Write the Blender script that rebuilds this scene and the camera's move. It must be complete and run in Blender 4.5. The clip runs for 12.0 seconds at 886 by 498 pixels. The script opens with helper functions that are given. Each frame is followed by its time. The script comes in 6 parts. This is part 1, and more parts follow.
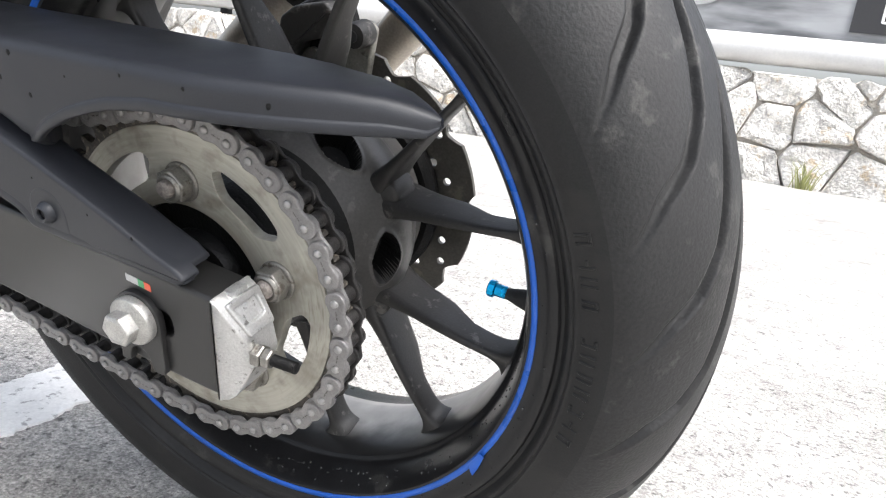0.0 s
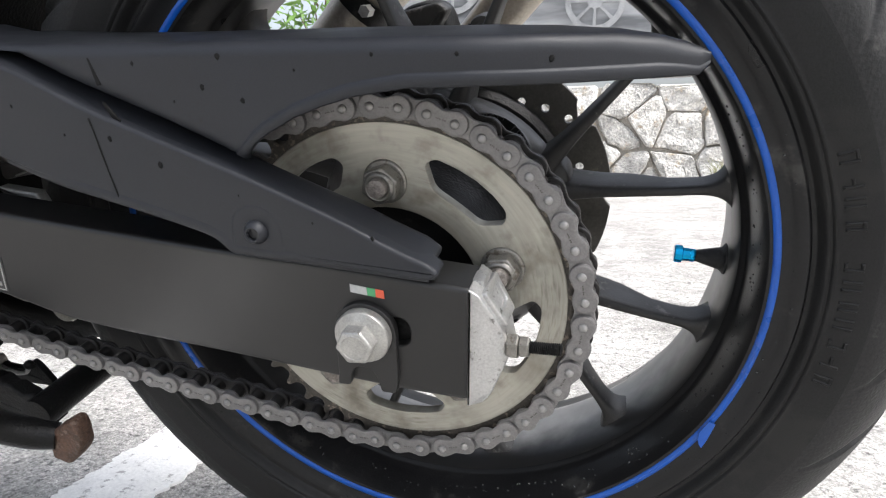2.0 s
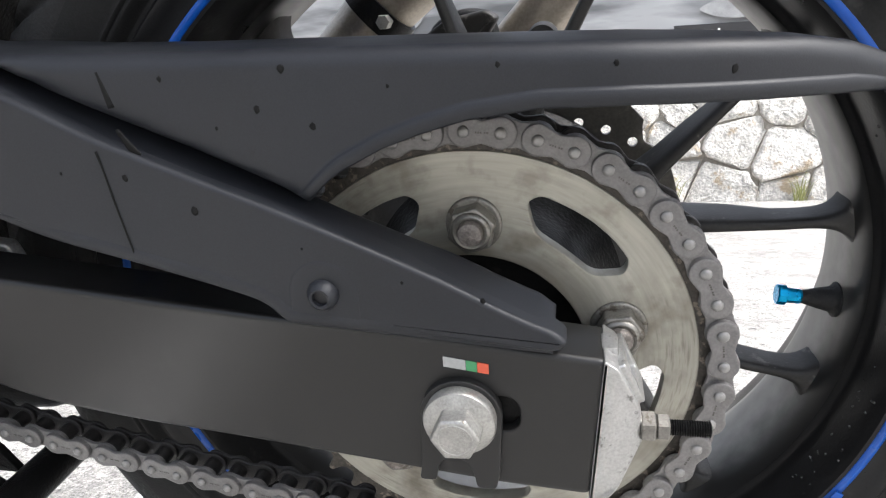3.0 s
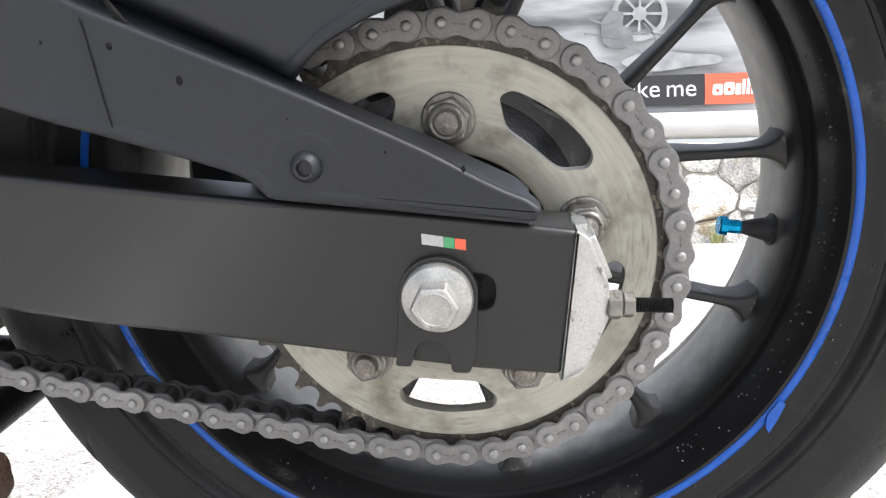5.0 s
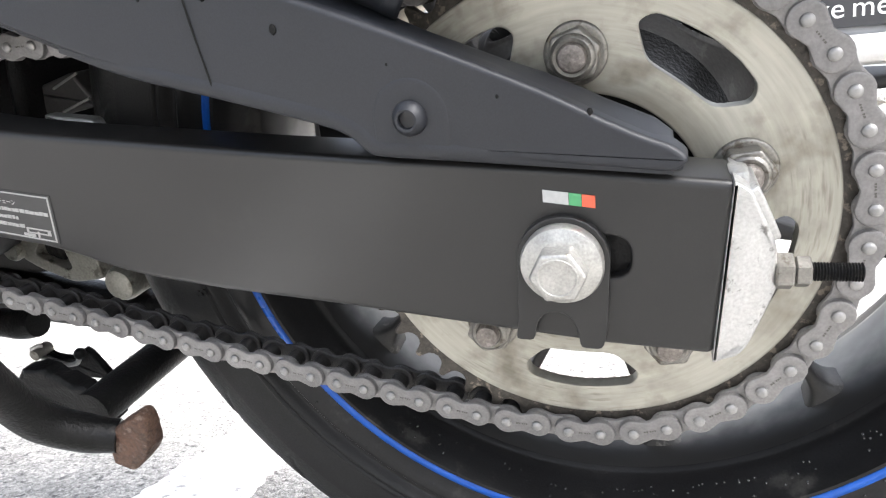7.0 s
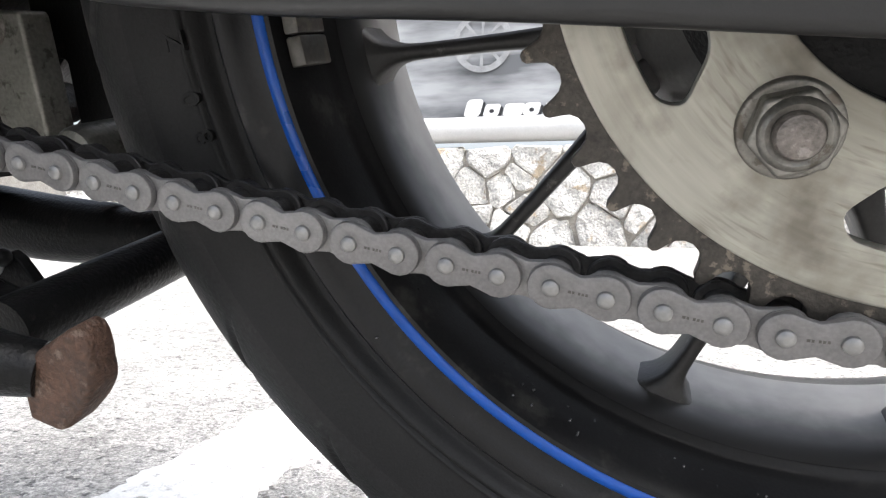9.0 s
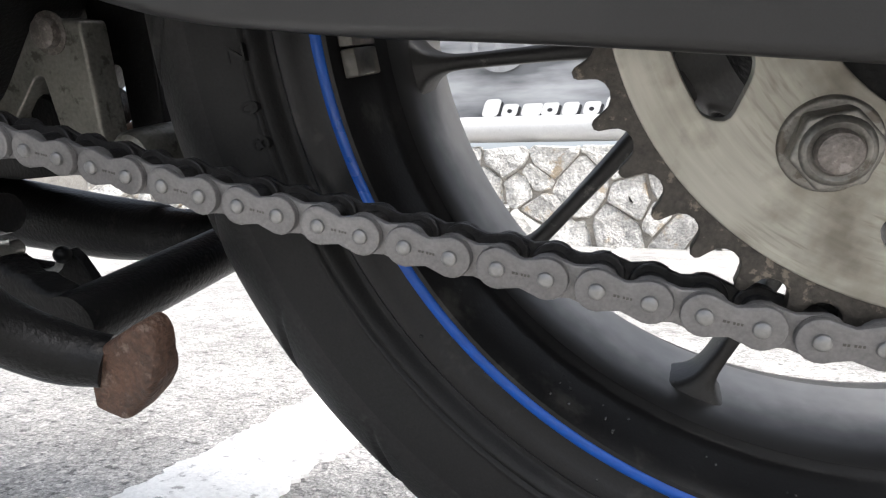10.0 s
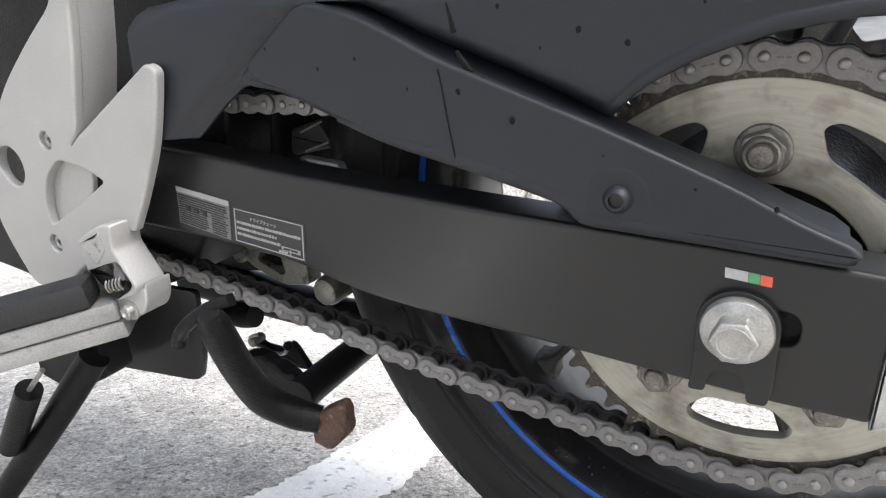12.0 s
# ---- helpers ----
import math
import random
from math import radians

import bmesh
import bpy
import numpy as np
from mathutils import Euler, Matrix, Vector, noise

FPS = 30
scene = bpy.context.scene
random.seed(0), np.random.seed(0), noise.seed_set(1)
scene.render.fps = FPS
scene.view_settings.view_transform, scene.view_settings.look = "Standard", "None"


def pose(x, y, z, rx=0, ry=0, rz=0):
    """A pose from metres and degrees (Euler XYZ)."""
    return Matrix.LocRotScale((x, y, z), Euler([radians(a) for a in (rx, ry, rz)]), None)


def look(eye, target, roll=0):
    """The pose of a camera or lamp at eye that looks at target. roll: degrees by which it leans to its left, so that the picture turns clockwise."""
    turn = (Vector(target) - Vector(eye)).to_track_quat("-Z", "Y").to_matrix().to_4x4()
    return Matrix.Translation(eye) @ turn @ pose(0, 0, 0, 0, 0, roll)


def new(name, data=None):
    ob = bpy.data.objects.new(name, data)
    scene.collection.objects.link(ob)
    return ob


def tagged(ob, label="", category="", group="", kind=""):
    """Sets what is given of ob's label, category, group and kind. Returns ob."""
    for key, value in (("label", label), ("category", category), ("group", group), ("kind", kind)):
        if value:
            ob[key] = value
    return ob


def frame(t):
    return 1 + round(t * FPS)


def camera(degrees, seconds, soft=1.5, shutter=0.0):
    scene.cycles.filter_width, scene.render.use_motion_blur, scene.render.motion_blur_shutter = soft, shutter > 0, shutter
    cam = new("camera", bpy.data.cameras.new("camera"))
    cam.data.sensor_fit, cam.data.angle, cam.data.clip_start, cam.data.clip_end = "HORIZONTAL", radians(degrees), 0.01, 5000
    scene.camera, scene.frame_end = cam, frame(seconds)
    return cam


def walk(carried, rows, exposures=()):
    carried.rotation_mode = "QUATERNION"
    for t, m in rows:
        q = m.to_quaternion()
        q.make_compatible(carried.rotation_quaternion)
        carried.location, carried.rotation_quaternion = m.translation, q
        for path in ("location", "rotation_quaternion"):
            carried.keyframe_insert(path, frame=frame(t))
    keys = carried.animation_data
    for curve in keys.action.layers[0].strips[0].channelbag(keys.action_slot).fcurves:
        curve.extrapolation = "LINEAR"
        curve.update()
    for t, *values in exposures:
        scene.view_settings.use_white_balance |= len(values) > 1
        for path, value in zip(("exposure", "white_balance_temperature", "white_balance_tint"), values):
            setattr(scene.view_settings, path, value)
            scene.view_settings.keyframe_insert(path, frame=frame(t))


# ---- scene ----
cam = camera(66.6, 12.0, soft=1.2)
PATH = [
    (0, 0.3021, -0.4332, 0.4258, 76.51, -7.60, 23.87),
    (0.5, 0.2821, -0.5003, 0.3908, 76.46, -7.06, 23.56),
    (1, 0.2463, -0.5413, 0.3723, 76.27, -5.28, 20.35),
    (1.5, 0.1870, -0.5307, 0.3684, 80.43, -2.51, 15.47),
    (2, 0.1398, -0.4810, 0.3680, 81.51, 0.69, 16.09),
    (2.5, 0.0979, -0.4318, 0.3738, 80.18, 2.39, 18.46),
    (3, 0.0483, -0.4253, 0.3759, 83.07, 1.60, 11.12),
    (3.5, 0.0316, -0.4228, 0.3395, 84.06, 2.17, 6.62),
    (3.7, 0.0405, -0.4237, 0.3237, 84.46, 1.93, 6.00),
    (5.3, 0.0234, -0.4519, 0.3050, 87.18, 0.82, 5.35),
    (5.5, 0.0191, -0.4558, 0.3041, 87.03, 0.77, 5.41),
    (6, 0.0133, -0.4593, 0.2894, 85.66, 1.20, 6.94),
    (6.5, 0.0437, -0.4473, 0.2887, 83.49, 0.30, 12.35),
    (7, 0.0353, -0.4075, 0.3071, 83.06, 2.76, 17.81),
    (7.5, -0.0279, -0.3663, 0.2324, 84.96, -0.01, 21.56),
    (7.7, -0.0418, -0.3432, 0.2130, 85.30, -1.36, 20.21),
    (9.3, -0.0804, -0.2774, 0.2050, 87.90, -0.57, 16.69),
    (9.5, -0.0817, -0.2784, 0.2065, 87.94, -0.61, 16.69),
    (10, -0.0852, -0.2932, 0.2069, 87.58, -1.29, 18.22),
    (10.5, -0.0830, -0.3269, 0.2197, 87.47, -1.98, 22.08),
    (11, -0.0794, -0.3737, 0.2523, 87.25, -1.71, 26.77),
    (11.5, -0.0202, -0.4338, 0.2836, 84.65, -2.50, 30.12),
    (12, 0.0250, -0.4775, 0.3321, 84.19, -1.47, 28.75),
]
EXPOSURE = [(0.0, 1.45), (0.5, 1.15), (1.0, 1.0), (1.5, 1.1), (2.0, 1.15), (2.5, 1.05), (3.0, 1.25), (3.5, 1.5), (5.5, 1.62), (6.0, 1.7),
            (6.5, 1.95), (7.0, 1.95), (7.5, 2.05), (9.5, 1.3), (10.0, 1.25), (10.5, 1.03), (11.0, 1.0), (11.5, 1.25), (12.0, 1.27)]
walk(cam, [(t, pose(*row)) for t, *row in PATH], [(t, stops, 6330, 10) for t, stops in EXPOSURE])

# ---- world and light: bright overcast day ----
world = bpy.data.worlds.new("overcast_sky")
scene.world = world
world.use_nodes = True
wn = world.node_tree.nodes
wl = world.node_tree.links
sky = wn.new("ShaderNodeTexSky")
sky.sky_type = "NISHITA"
sky.sun_disc = False
sky.sun_elevation = radians(58)
sky.sun_rotation = radians(103)
sky.air_density = 1.0
sky.dust_density = 6.0
hsv = wn.new("ShaderNodeHueSaturation")
hsv.inputs["Saturation"].default_value = 0.45
wl.new(sky.outputs["Color"], hsv.inputs["Color"])
wl.new(hsv.outputs["Color"], wn["Background"].inputs["Color"])
wn["Background"].inputs["Strength"].default_value = 0.15
sun = new("sun", bpy.data.lights.new("sun", "SUN"))
sun.data.energy = 1.5
sun.data.angle = radians(40)
sun.data.color = (1.0, 0.985, 0.965)
sun.matrix_world = look((2.6, -0.6, 4.2), (0, 0, 0))


# ---- materials ----
def material(name, base, rough=0.5, metal=0.0, scale=40.0, vary=0.15, fine=400.0, bump=0.05, coat=0.0, spec=0.5,
             spots=None, spot_scale=60.0, spot_cut=0.62, island=0.0, obj_random=0.0, bump_dist=0.002):
    """Base colour varied at two scales, with fine relief and, where asked, spots of another colour."""
    m = bpy.data.materials.new(name)
    m.use_nodes = True
    nodes, links = m.node_tree.nodes, m.node_tree.links
    b = nodes["Principled BSDF"]
    co = nodes.new("ShaderNodeTexCoord")
    big, small = nodes.new("ShaderNodeTexNoise"), nodes.new("ShaderNodeTexNoise")
    big.inputs["Scale"].default_value, small.inputs["Scale"].default_value = scale, fine
    big.inputs["Detail"].default_value = 4.0
    small.inputs["Detail"].default_value = 3.0
    for n in (big, small):
        links.new(co.outputs["Object"], n.inputs["Vector"])
    add = nodes.new("ShaderNodeMath")
    add.operation = "ADD"
    links.new(big.outputs["Fac"], add.inputs[0])
    links.new(small.outputs["Fac"], add.inputs[1])
    ramp = nodes.new("ShaderNodeMapRange")
    ramp.inputs["From Min"].default_value, ramp.inputs["From Max"].default_value = 0.65, 1.35
    ramp.inputs["To Min"].default_value, ramp.inputs["To Max"].default_value = 1 - vary, 1 + vary
    links.new(add.outputs[0], ramp.inputs["Value"])
    val = ramp.outputs["Result"]
    if obj_random:
        info = nodes.new("ShaderNodeObjectInfo")
        rr = nodes.new("ShaderNodeMapRange")
        rr.inputs["To Min"].default_value, rr.inputs["To Max"].default_value = 1 - obj_random, 1 + obj_random
        links.new(info.outputs["Random"], rr.inputs["Value"])
        mul = nodes.new("ShaderNodeMath")
        mul.operation = "MULTIPLY"
        links.new(val, mul.inputs[0])
        links.new(rr.outputs["Result"], mul.inputs[1])
        val = mul.outputs[0]
    if island:
        geo = nodes.new("ShaderNodeNewGeometry")
        rr = nodes.new("ShaderNodeMapRange")
        rr.inputs["To Min"].default_value, rr.inputs["To Max"].default_value = 1 - island, 1 + island
        links.new(geo.outputs["Random Per Island"], rr.inputs["Value"])
        mul = nodes.new("ShaderNodeMath")
        mul.operation = "MULTIPLY"
        links.new(val, mul.inputs[0])
        links.new(rr.outputs["Result"], mul.inputs[1])
        val = mul.outputs[0]
    tint = nodes.new("ShaderNodeVectorMath")
    tint.operation = "SCALE"
    tint.inputs[0].default_value = base
    links.new(val, tint.inputs["Scale"])
    colour = tint.outputs["Vector"]
    if spots:
        sp = nodes.new("ShaderNodeTexNoise")
        sp.inputs["Scale"].default_value = spot_scale
        sp.inputs["Detail"].default_value = 5.0
        sp.inputs["Roughness"].default_value = 0.65
        links.new(co.outputs["Object"], sp.inputs["Vector"])
        cut = nodes.new("ShaderNodeMapRange")
        cut.interpolation_type = "SMOOTHSTEP"
        cut.inputs["From Min"].default_value, cut.inputs["From Max"].default_value = spot_cut - 0.05, spot_cut + 0.05
        links.new(sp.outputs["Fac"], cut.inputs["Value"])
        mix = nodes.new("ShaderNodeMix")
        mix.data_type = "RGBA"
        links.new(cut.outputs["Result"], mix.inputs["Factor"])
        links.new(colour, mix.inputs["A"])
        mix.inputs["B"].default_value = (*spots, 1)
        colour = mix.outputs["Result"]
    links.new(colour, b.inputs["Base Color"])
    rg = nodes.new("ShaderNodeMapRange")
    rg.inputs["From Min"].default_value, rg.inputs["From Max"].default_value = 0.3, 0.7
    rg.inputs["To Min"].default_value, rg.inputs["To Max"].default_value = max(rough - 0.08, 0.02), min(rough + 0.1, 1)
    links.new(big.outputs["Fac"], rg.inputs["Value"])
    links.new(rg.outputs["Result"], b.inputs["Roughness"])
    b.inputs["Metallic"].default_value = metal
    b.inputs["Specular IOR Level"].default_value = spec
    b.inputs["Coat Weight"].default_value = coat
    if bump:
        bp = nodes.new("ShaderNodeBump")
        bp.inputs["Strength"].default_value = bump
        bp.inputs["Distance"].default_value = bump_dist
        links.new(small.outputs["Fac"], bp.inputs["Height"])
        links.new(bp.outputs["Normal"], b.inputs["Normal"])
    return m


RUBBER = material("tyre_rubber", (0.0120, 0.0120, 0.0122), 0.52, spec=0.26, scale=18, vary=0.35, fine=900, bump=0.12, spots=(0.017, 0.0167, 0.0162), spot_scale=14, spot_cut=0.62)
TREAD = material("worn_tread_rubber", (0.0150, 0.0150, 0.0152), 0.55, spec=0.33, scale=16, vary=0.45, fine=500, bump=0.22, spots=(0.042, 0.041, 0.039), spot_scale=34, spot_cut=0.64)
RIM = material("black_rim_paint", (0.009, 0.009, 0.0096), 0.34, spec=0.30, scale=14, vary=0.35, fine=700, bump=0.06, spots=(0.038, 0.037, 0.035), spot_scale=22, spot_cut=0.63)
def barrel_material():
    """Black paint under road dust that lies thick on the far half of the barrel and thins out towards the near edge."""
    m = bpy.data.materials.new("dust_coated_rim_barrel")
    m.use_nodes = True
    nodes, links = m.node_tree.nodes, m.node_tree.links
    b = nodes["Principled BSDF"]
    co = nodes.new("ShaderNodeTexCoord")
    sep = nodes.new("ShaderNodeSeparateXYZ")
    links.new(co.outputs["Object"], sep.inputs[0])
    cloud = nodes.new("ShaderNodeTexNoise")
    cloud.inputs["Scale"].default_value, cloud.inputs["Detail"].default_value = 48.0, 6.0
    links.new(co.outputs["Object"], cloud.inputs["Vector"])
    edge = nodes.new("ShaderNodeMath")
    edge.operation = "MULTIPLY_ADD"
    edge.inputs[1].default_value = 0.018
    links.new(cloud.outputs["Fac"], edge.inputs[0])
    links.new(sep.outputs["Y"], edge.inputs[2])
    f = nodes.new("ShaderNodeMapRange")
    f.interpolation_type = "SMOOTHSTEP"
    f.inputs["From Min"].default_value, f.inputs["From Max"].default_value = 0.100, 0.138
    links.new(edge.outputs[0], f.inputs["Value"])
    dust = nodes.new("ShaderNodeMapRange")
    dust.inputs["From Min"].default_value, dust.inputs["From Max"].default_value = 0.3, 0.7
    dust.inputs["To Min"].default_value, dust.inputs["To Max"].default_value = 0.85, 1.15
    links.new(cloud.outputs["Fac"], dust.inputs["Value"])
    tint = nodes.new("ShaderNodeVectorMath")
    tint.operation = "SCALE"
    tint.inputs[0].default_value = (0.28, 0.276, 0.268)
    links.new(dust.outputs["Result"], tint.inputs["Scale"])
    mix = nodes.new("ShaderNodeMix")
    mix.data_type = "RGBA"
    mix.inputs["A"].default_value = (0.014, 0.014, 0.0142, 1)
    links.new(f.outputs["Result"], mix.inputs["Factor"])
    links.new(tint.outputs["Vector"], mix.inputs["B"])
    links.new(mix.outputs["Result"], b.inputs["Base Color"])
    b.inputs["Roughness"].default_value = 0.42
    return m


BARREL = barrel_material()
SPOKE = material("dusty_black_spoke", (0.022, 0.021, 0.020), 0.5, scale=35, vary=0.3, fine=600, bump=0.08, spots=(0.10, 0.095, 0.088), spot_scale=70, spot_cut=0.64)
HUB = material("dusty_hub_paint", (0.060, 0.058, 0.056), 0.38, scale=24, vary=0.25, fine=500, bump=0.05, spots=(0.092, 0.089, 0.085), spot_scale=70, spot_cut=0.62)
BLUE = material("blue_tape", (0.003, 0.078, 0.40), 0.32, scale=30, vary=0.12, fine=300, bump=0.02)
ANOD = material("blue_anodised", (0.0, 0.32, 0.62), 0.25, metal=0.7, scale=80, vary=0.15, bump=0.02)
def sprocket_material():
    """Worn plated steel: fine turning marks, brown grime that gathers near the rim and the hub, scattered stains."""
    m = bpy.data.materials.new("worn_zinc_steel")
    m.use_nodes = True
    nodes, links = m.node_tree.nodes, m.node_tree.links
    b = nodes["Principled BSDF"]

    def math_node(kind, p, q=None, value=None):
        n = nodes.new("ShaderNodeMath")
        n.operation = kind
        links.new(p, n.inputs[0])
        if q is not None:
            links.new(q, n.inputs[1])
        if value is not None:
            n.inputs[1].default_value = value
        return n.outputs[0]

    def noise_node(vec, scale, detail=4.0):
        n = nodes.new("ShaderNodeTexNoise")
        n.inputs["Scale"].default_value, n.inputs["Detail"].default_value = scale, detail
        links.new(vec, n.inputs["Vector"])
        return n.outputs["Fac"]

    def remap(socket, a0, a1, b0, b1):
        n = nodes.new("ShaderNodeMapRange")
        for key, val in zip(("From Min", "From Max", "To Min", "To Max"), (a0, a1, b0, b1)):
            n.inputs[key].default_value = val
        links.new(socket, n.inputs["Value"])
        return n.outputs["Result"]

    co = nodes.new("ShaderNodeTexCoord").outputs["Object"]
    sep = nodes.new("ShaderNodeSeparateXYZ")
    links.new(co, sep.inputs[0])
    length = nodes.new("ShaderNodeVectorMath")
    length.operation = "LENGTH"
    links.new(co, length.inputs[0])
    radius = length.outputs["Value"]
    turn = math_node("ARCTAN2", sep.outputs["Z"], sep.outputs["X"])
    ring = nodes.new("ShaderNodeCombineXYZ")
    links.new(math_node("MULTIPLY", radius, value=420.0), ring.inputs[0])
    links.new(math_node("MULTIPLY", turn, value=3.0), ring.inputs[1])
    marks = noise_node(ring.outputs[0], 1.0, 3.0)
    arc = nodes.new("ShaderNodeCombineXYZ")
    links.new(math_node("MULTIPLY", radius, value=620.0), arc.inputs[0])
    links.new(math_node("MULTIPLY", turn, value=6.5), arc.inputs[1])
    scuff = noise_node(arc.outputs[0], 1.0, 2.0)
    cloud, smear, fleck = noise_node(co, 42.0, 6.0), noise_node(co, 17.0, 4.0), noise_node(co, 95.0, 7.0)
    # scuffs run round the disc in patches; grime sits in blotches, denser near the hub
    patch = remap(math_node("ADD", smear, math_node("MULTIPLY", radius, value=1.6)), 0.60, 0.72, 0.0, 1.0)
    scratch = math_node("MULTIPLY", remap(scuff, 0.50, 0.70, 0.0, 0.55), patch)
    inner = remap(math_node("ADD", radius, math_node("MULTIPLY", cloud, value=0.020)), 0.078, 0.066, 0.0, 0.55)
    blotch = math_node("MULTIPLY", remap(cloud, 0.50, 0.68, 0.0, 0.8), remap(smear, 0.42, 0.58, 0.25, 1.0))
    stain = math_node("MAXIMUM", math_node("MAXIMUM", scratch, inner), math_node("MAXIMUM", blotch, remap(fleck, 0.52, 0.72, 0.0, 0.50)))
    tone = math_node("MULTIPLY", remap(marks, 0.3, 0.7, 0.88, 1.10), remap(smear, 0.3, 0.7, 1.06, 0.93))
    base = nodes.new("ShaderNodeMix")
    base.data_type = "RGBA"
    base.inputs["A"].default_value, base.inputs["B"].default_value = (0.40, 0.388, 0.335, 1), (0.160, 0.138, 0.108, 1)
    links.new(stain, base.inputs["Factor"])
    sc = nodes.new("ShaderNodeVectorMath")
    sc.operation = "SCALE"
    links.new(base.outputs["Result"], sc.inputs[0])
    links.new(tone, sc.inputs["Scale"])
    links.new(sc.outputs["Vector"], b.inputs["Base Color"])
    links.new(remap(cloud, 0.3, 0.7, 0.34, 0.52), b.inputs["Roughness"])
    b.inputs["Metallic"].default_value = 0.5
    bp = nodes.new("ShaderNodeBump")
    bp.inputs["Strength"].default_value, bp.inputs["Distance"].default_value = 0.05, 0.002
    links.new(fleck, bp.inputs["Height"])
    links.new(bp.outputs["Normal"], b.inputs["Normal"])
    return m


ZINC = sprocket_material()
TOOTH = material("greasy_tooth_steel", (0.058, 0.051, 0.043), 0.5, metal=0.3, scale=90, vary=0.5, fine=600, bump=0.25, spots=(0.19, 0.162, 0.128), spot_scale=220, spot_cut=0.60)
CHAIN = material("chain_steel", (0.20, 0.193, 0.19), 0.46, metal=0.4, scale=120, vary=0.22, fine=900, bump=0.04, obj_random=0.12)
GREASE = material("black_chain_grease", (0.035, 0.033, 0.032), 0.42, metal=0.3, scale=200, vary=0.4, fine=900, bump=0.2, obj_random=0.2)
PIN = material("pin_steel", (0.28, 0.275, 0.268), 0.4, metal=0.6, scale=300, vary=0.2, bump=0.03)
PLASTIC = material("black_guard_plastic", (0.0165, 0.0180, 0.0222), 0.46, spec=0.38, scale=14, vary=0.2, fine=1500, bump=0.045, spots=(0.012, 0.0125, 0.014), spot_scale=75, spot_cut=0.70)
SATIN = material("satin_black_paint", (0.0122, 0.0120, 0.0119), 0.34, metal=0.0, scale=10, vary=0.15, fine=1800, bump=0.04, spots=(0.0145, 0.0143, 0.014), spot_scale=30, spot_cut=0.66)
DIRT = material("black_dirt", (0.007, 0.007, 0.007), 0.75, scale=300, vary=0.2, bump=0.0, spec=0.2)
TAN = material("tan_silver_steel", (0.42, 0.38, 0.32), 0.4, metal=0.6, scale=25, vary=0.2, fine=400, bump=0.04)
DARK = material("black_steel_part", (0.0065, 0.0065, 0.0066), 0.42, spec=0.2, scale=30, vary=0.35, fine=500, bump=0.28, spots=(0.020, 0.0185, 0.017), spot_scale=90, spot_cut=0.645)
ALU = material("cast_aluminium", (0.47, 0.47, 0.462), 0.36, metal=0.75, scale=40, vary=0.2, fine=800, bump=0.10, spots=(0.2, 0.195, 0.185), spot_scale=130, spot_cut=0.63)
SILVER = material("silver_painted_alloy", (0.41, 0.405, 0.39), 0.44, metal=0.25, scale=22, vary=0.12, fine=900, bump=0.03)
PEGALLOY = material("dull_peg_alloy", (0.27, 0.268, 0.26), 0.48, metal=0.3, scale=30, vary=0.25, fine=700, bump=0.08, spots=(0.17, 0.165, 0.155), spot_scale=60, spot_cut=0.62)
BOLT = material("zinc_plated_bolt", (0.41, 0.405, 0.385), 0.42, metal=0.75, scale=140, vary=0.25, fine=900, bump=0.06, spots=(0.3, 0.27, 0.22), spot_scale=160, spot_cut=0.67)
NUT = material("dull_plated_nut", (0.23, 0.22, 0.20), 0.36, metal=0.7, scale=160, vary=0.25, fine=900, bump=0.08, spots=(0.13, 0.115, 0.095), spot_scale=150, spot_cut=0.60)
PRINTGREY = material("pale_grey_print", (0.30, 0.305, 0.31), 0.45, scale=9, vary=0.35, bump=0.0)
PRINTDARK = material("dark_grey_print", (0.17, 0.175, 0.185), 0.45, scale=9, vary=0.4, bump=0.0)
RUSTBOLT = material("rusty_bolt_end", (0.20, 0.178, 0.16), 0.5, metal=0.4, scale=260, vary=0.4, fine=900, bump=0.2, spots=(0.33, 0.30, 0.275), spot_scale=260, spot_cut=0.58)
RUST = material("rusted_steel_foot", (0.078, 0.042, 0.027), 0.7, scale=70, vary=0.6, fine=420, bump=0.8, spots=(0.16, 0.115, 0.088), spot_scale=120, spot_cut=0.62)
DISC = material("dark_disc_steel", (0.10, 0.095, 0.085), 0.42, metal=0.5, scale=60, vary=0.25, fine=500, bump=0.05, spots=(0.17, 0.155, 0.13), spot_scale=60, spot_cut=0.6)
LINK = material("oily_cast_alloy", (0.25, 0.243, 0.215), 0.45, metal=0.6, scale=60, vary=0.3, fine=500, bump=0.15, spots=(0.11, 0.103, 0.086), spot_scale=90, spot_cut=0.60)
COPPER = material("heat_stained_steel", (0.22, 0.12, 0.075), 0.5, metal=0.5, scale=50, vary=0.3, bump=0.1)
PEGRUB = material("footpeg_rubber", (0.012, 0.012, 0.0125), 0.6, scale=60, vary=0.25, fine=400, bump=0.3, bump_dist=0.004)
WHITE = material("white_print", (0.72, 0.72, 0.70), 0.5, scale=200, vary=0.06, bump=0.0)
LABELPRINT = material("grey_white_print", (0.34, 0.34, 0.33), 0.5, scale=200, vary=0.1, bump=0.0)
STICKER = material("greyed_white_film", (0.46, 0.46, 0.45), 0.45, scale=200, vary=0.1, bump=0.0)
GREEN = material("green_print", (0.08, 0.33, 0.14), 0.45, scale=200, vary=0.06, bump=0.0)
RED = material("red_print", (0.72, 0.12, 0.06), 0.45, scale=200, vary=0.06, bump=0.0)
LABEL = material("black_label_film", (0.03, 0.03, 0.03), 0.4, scale=100, vary=0.1, bump=0.0)
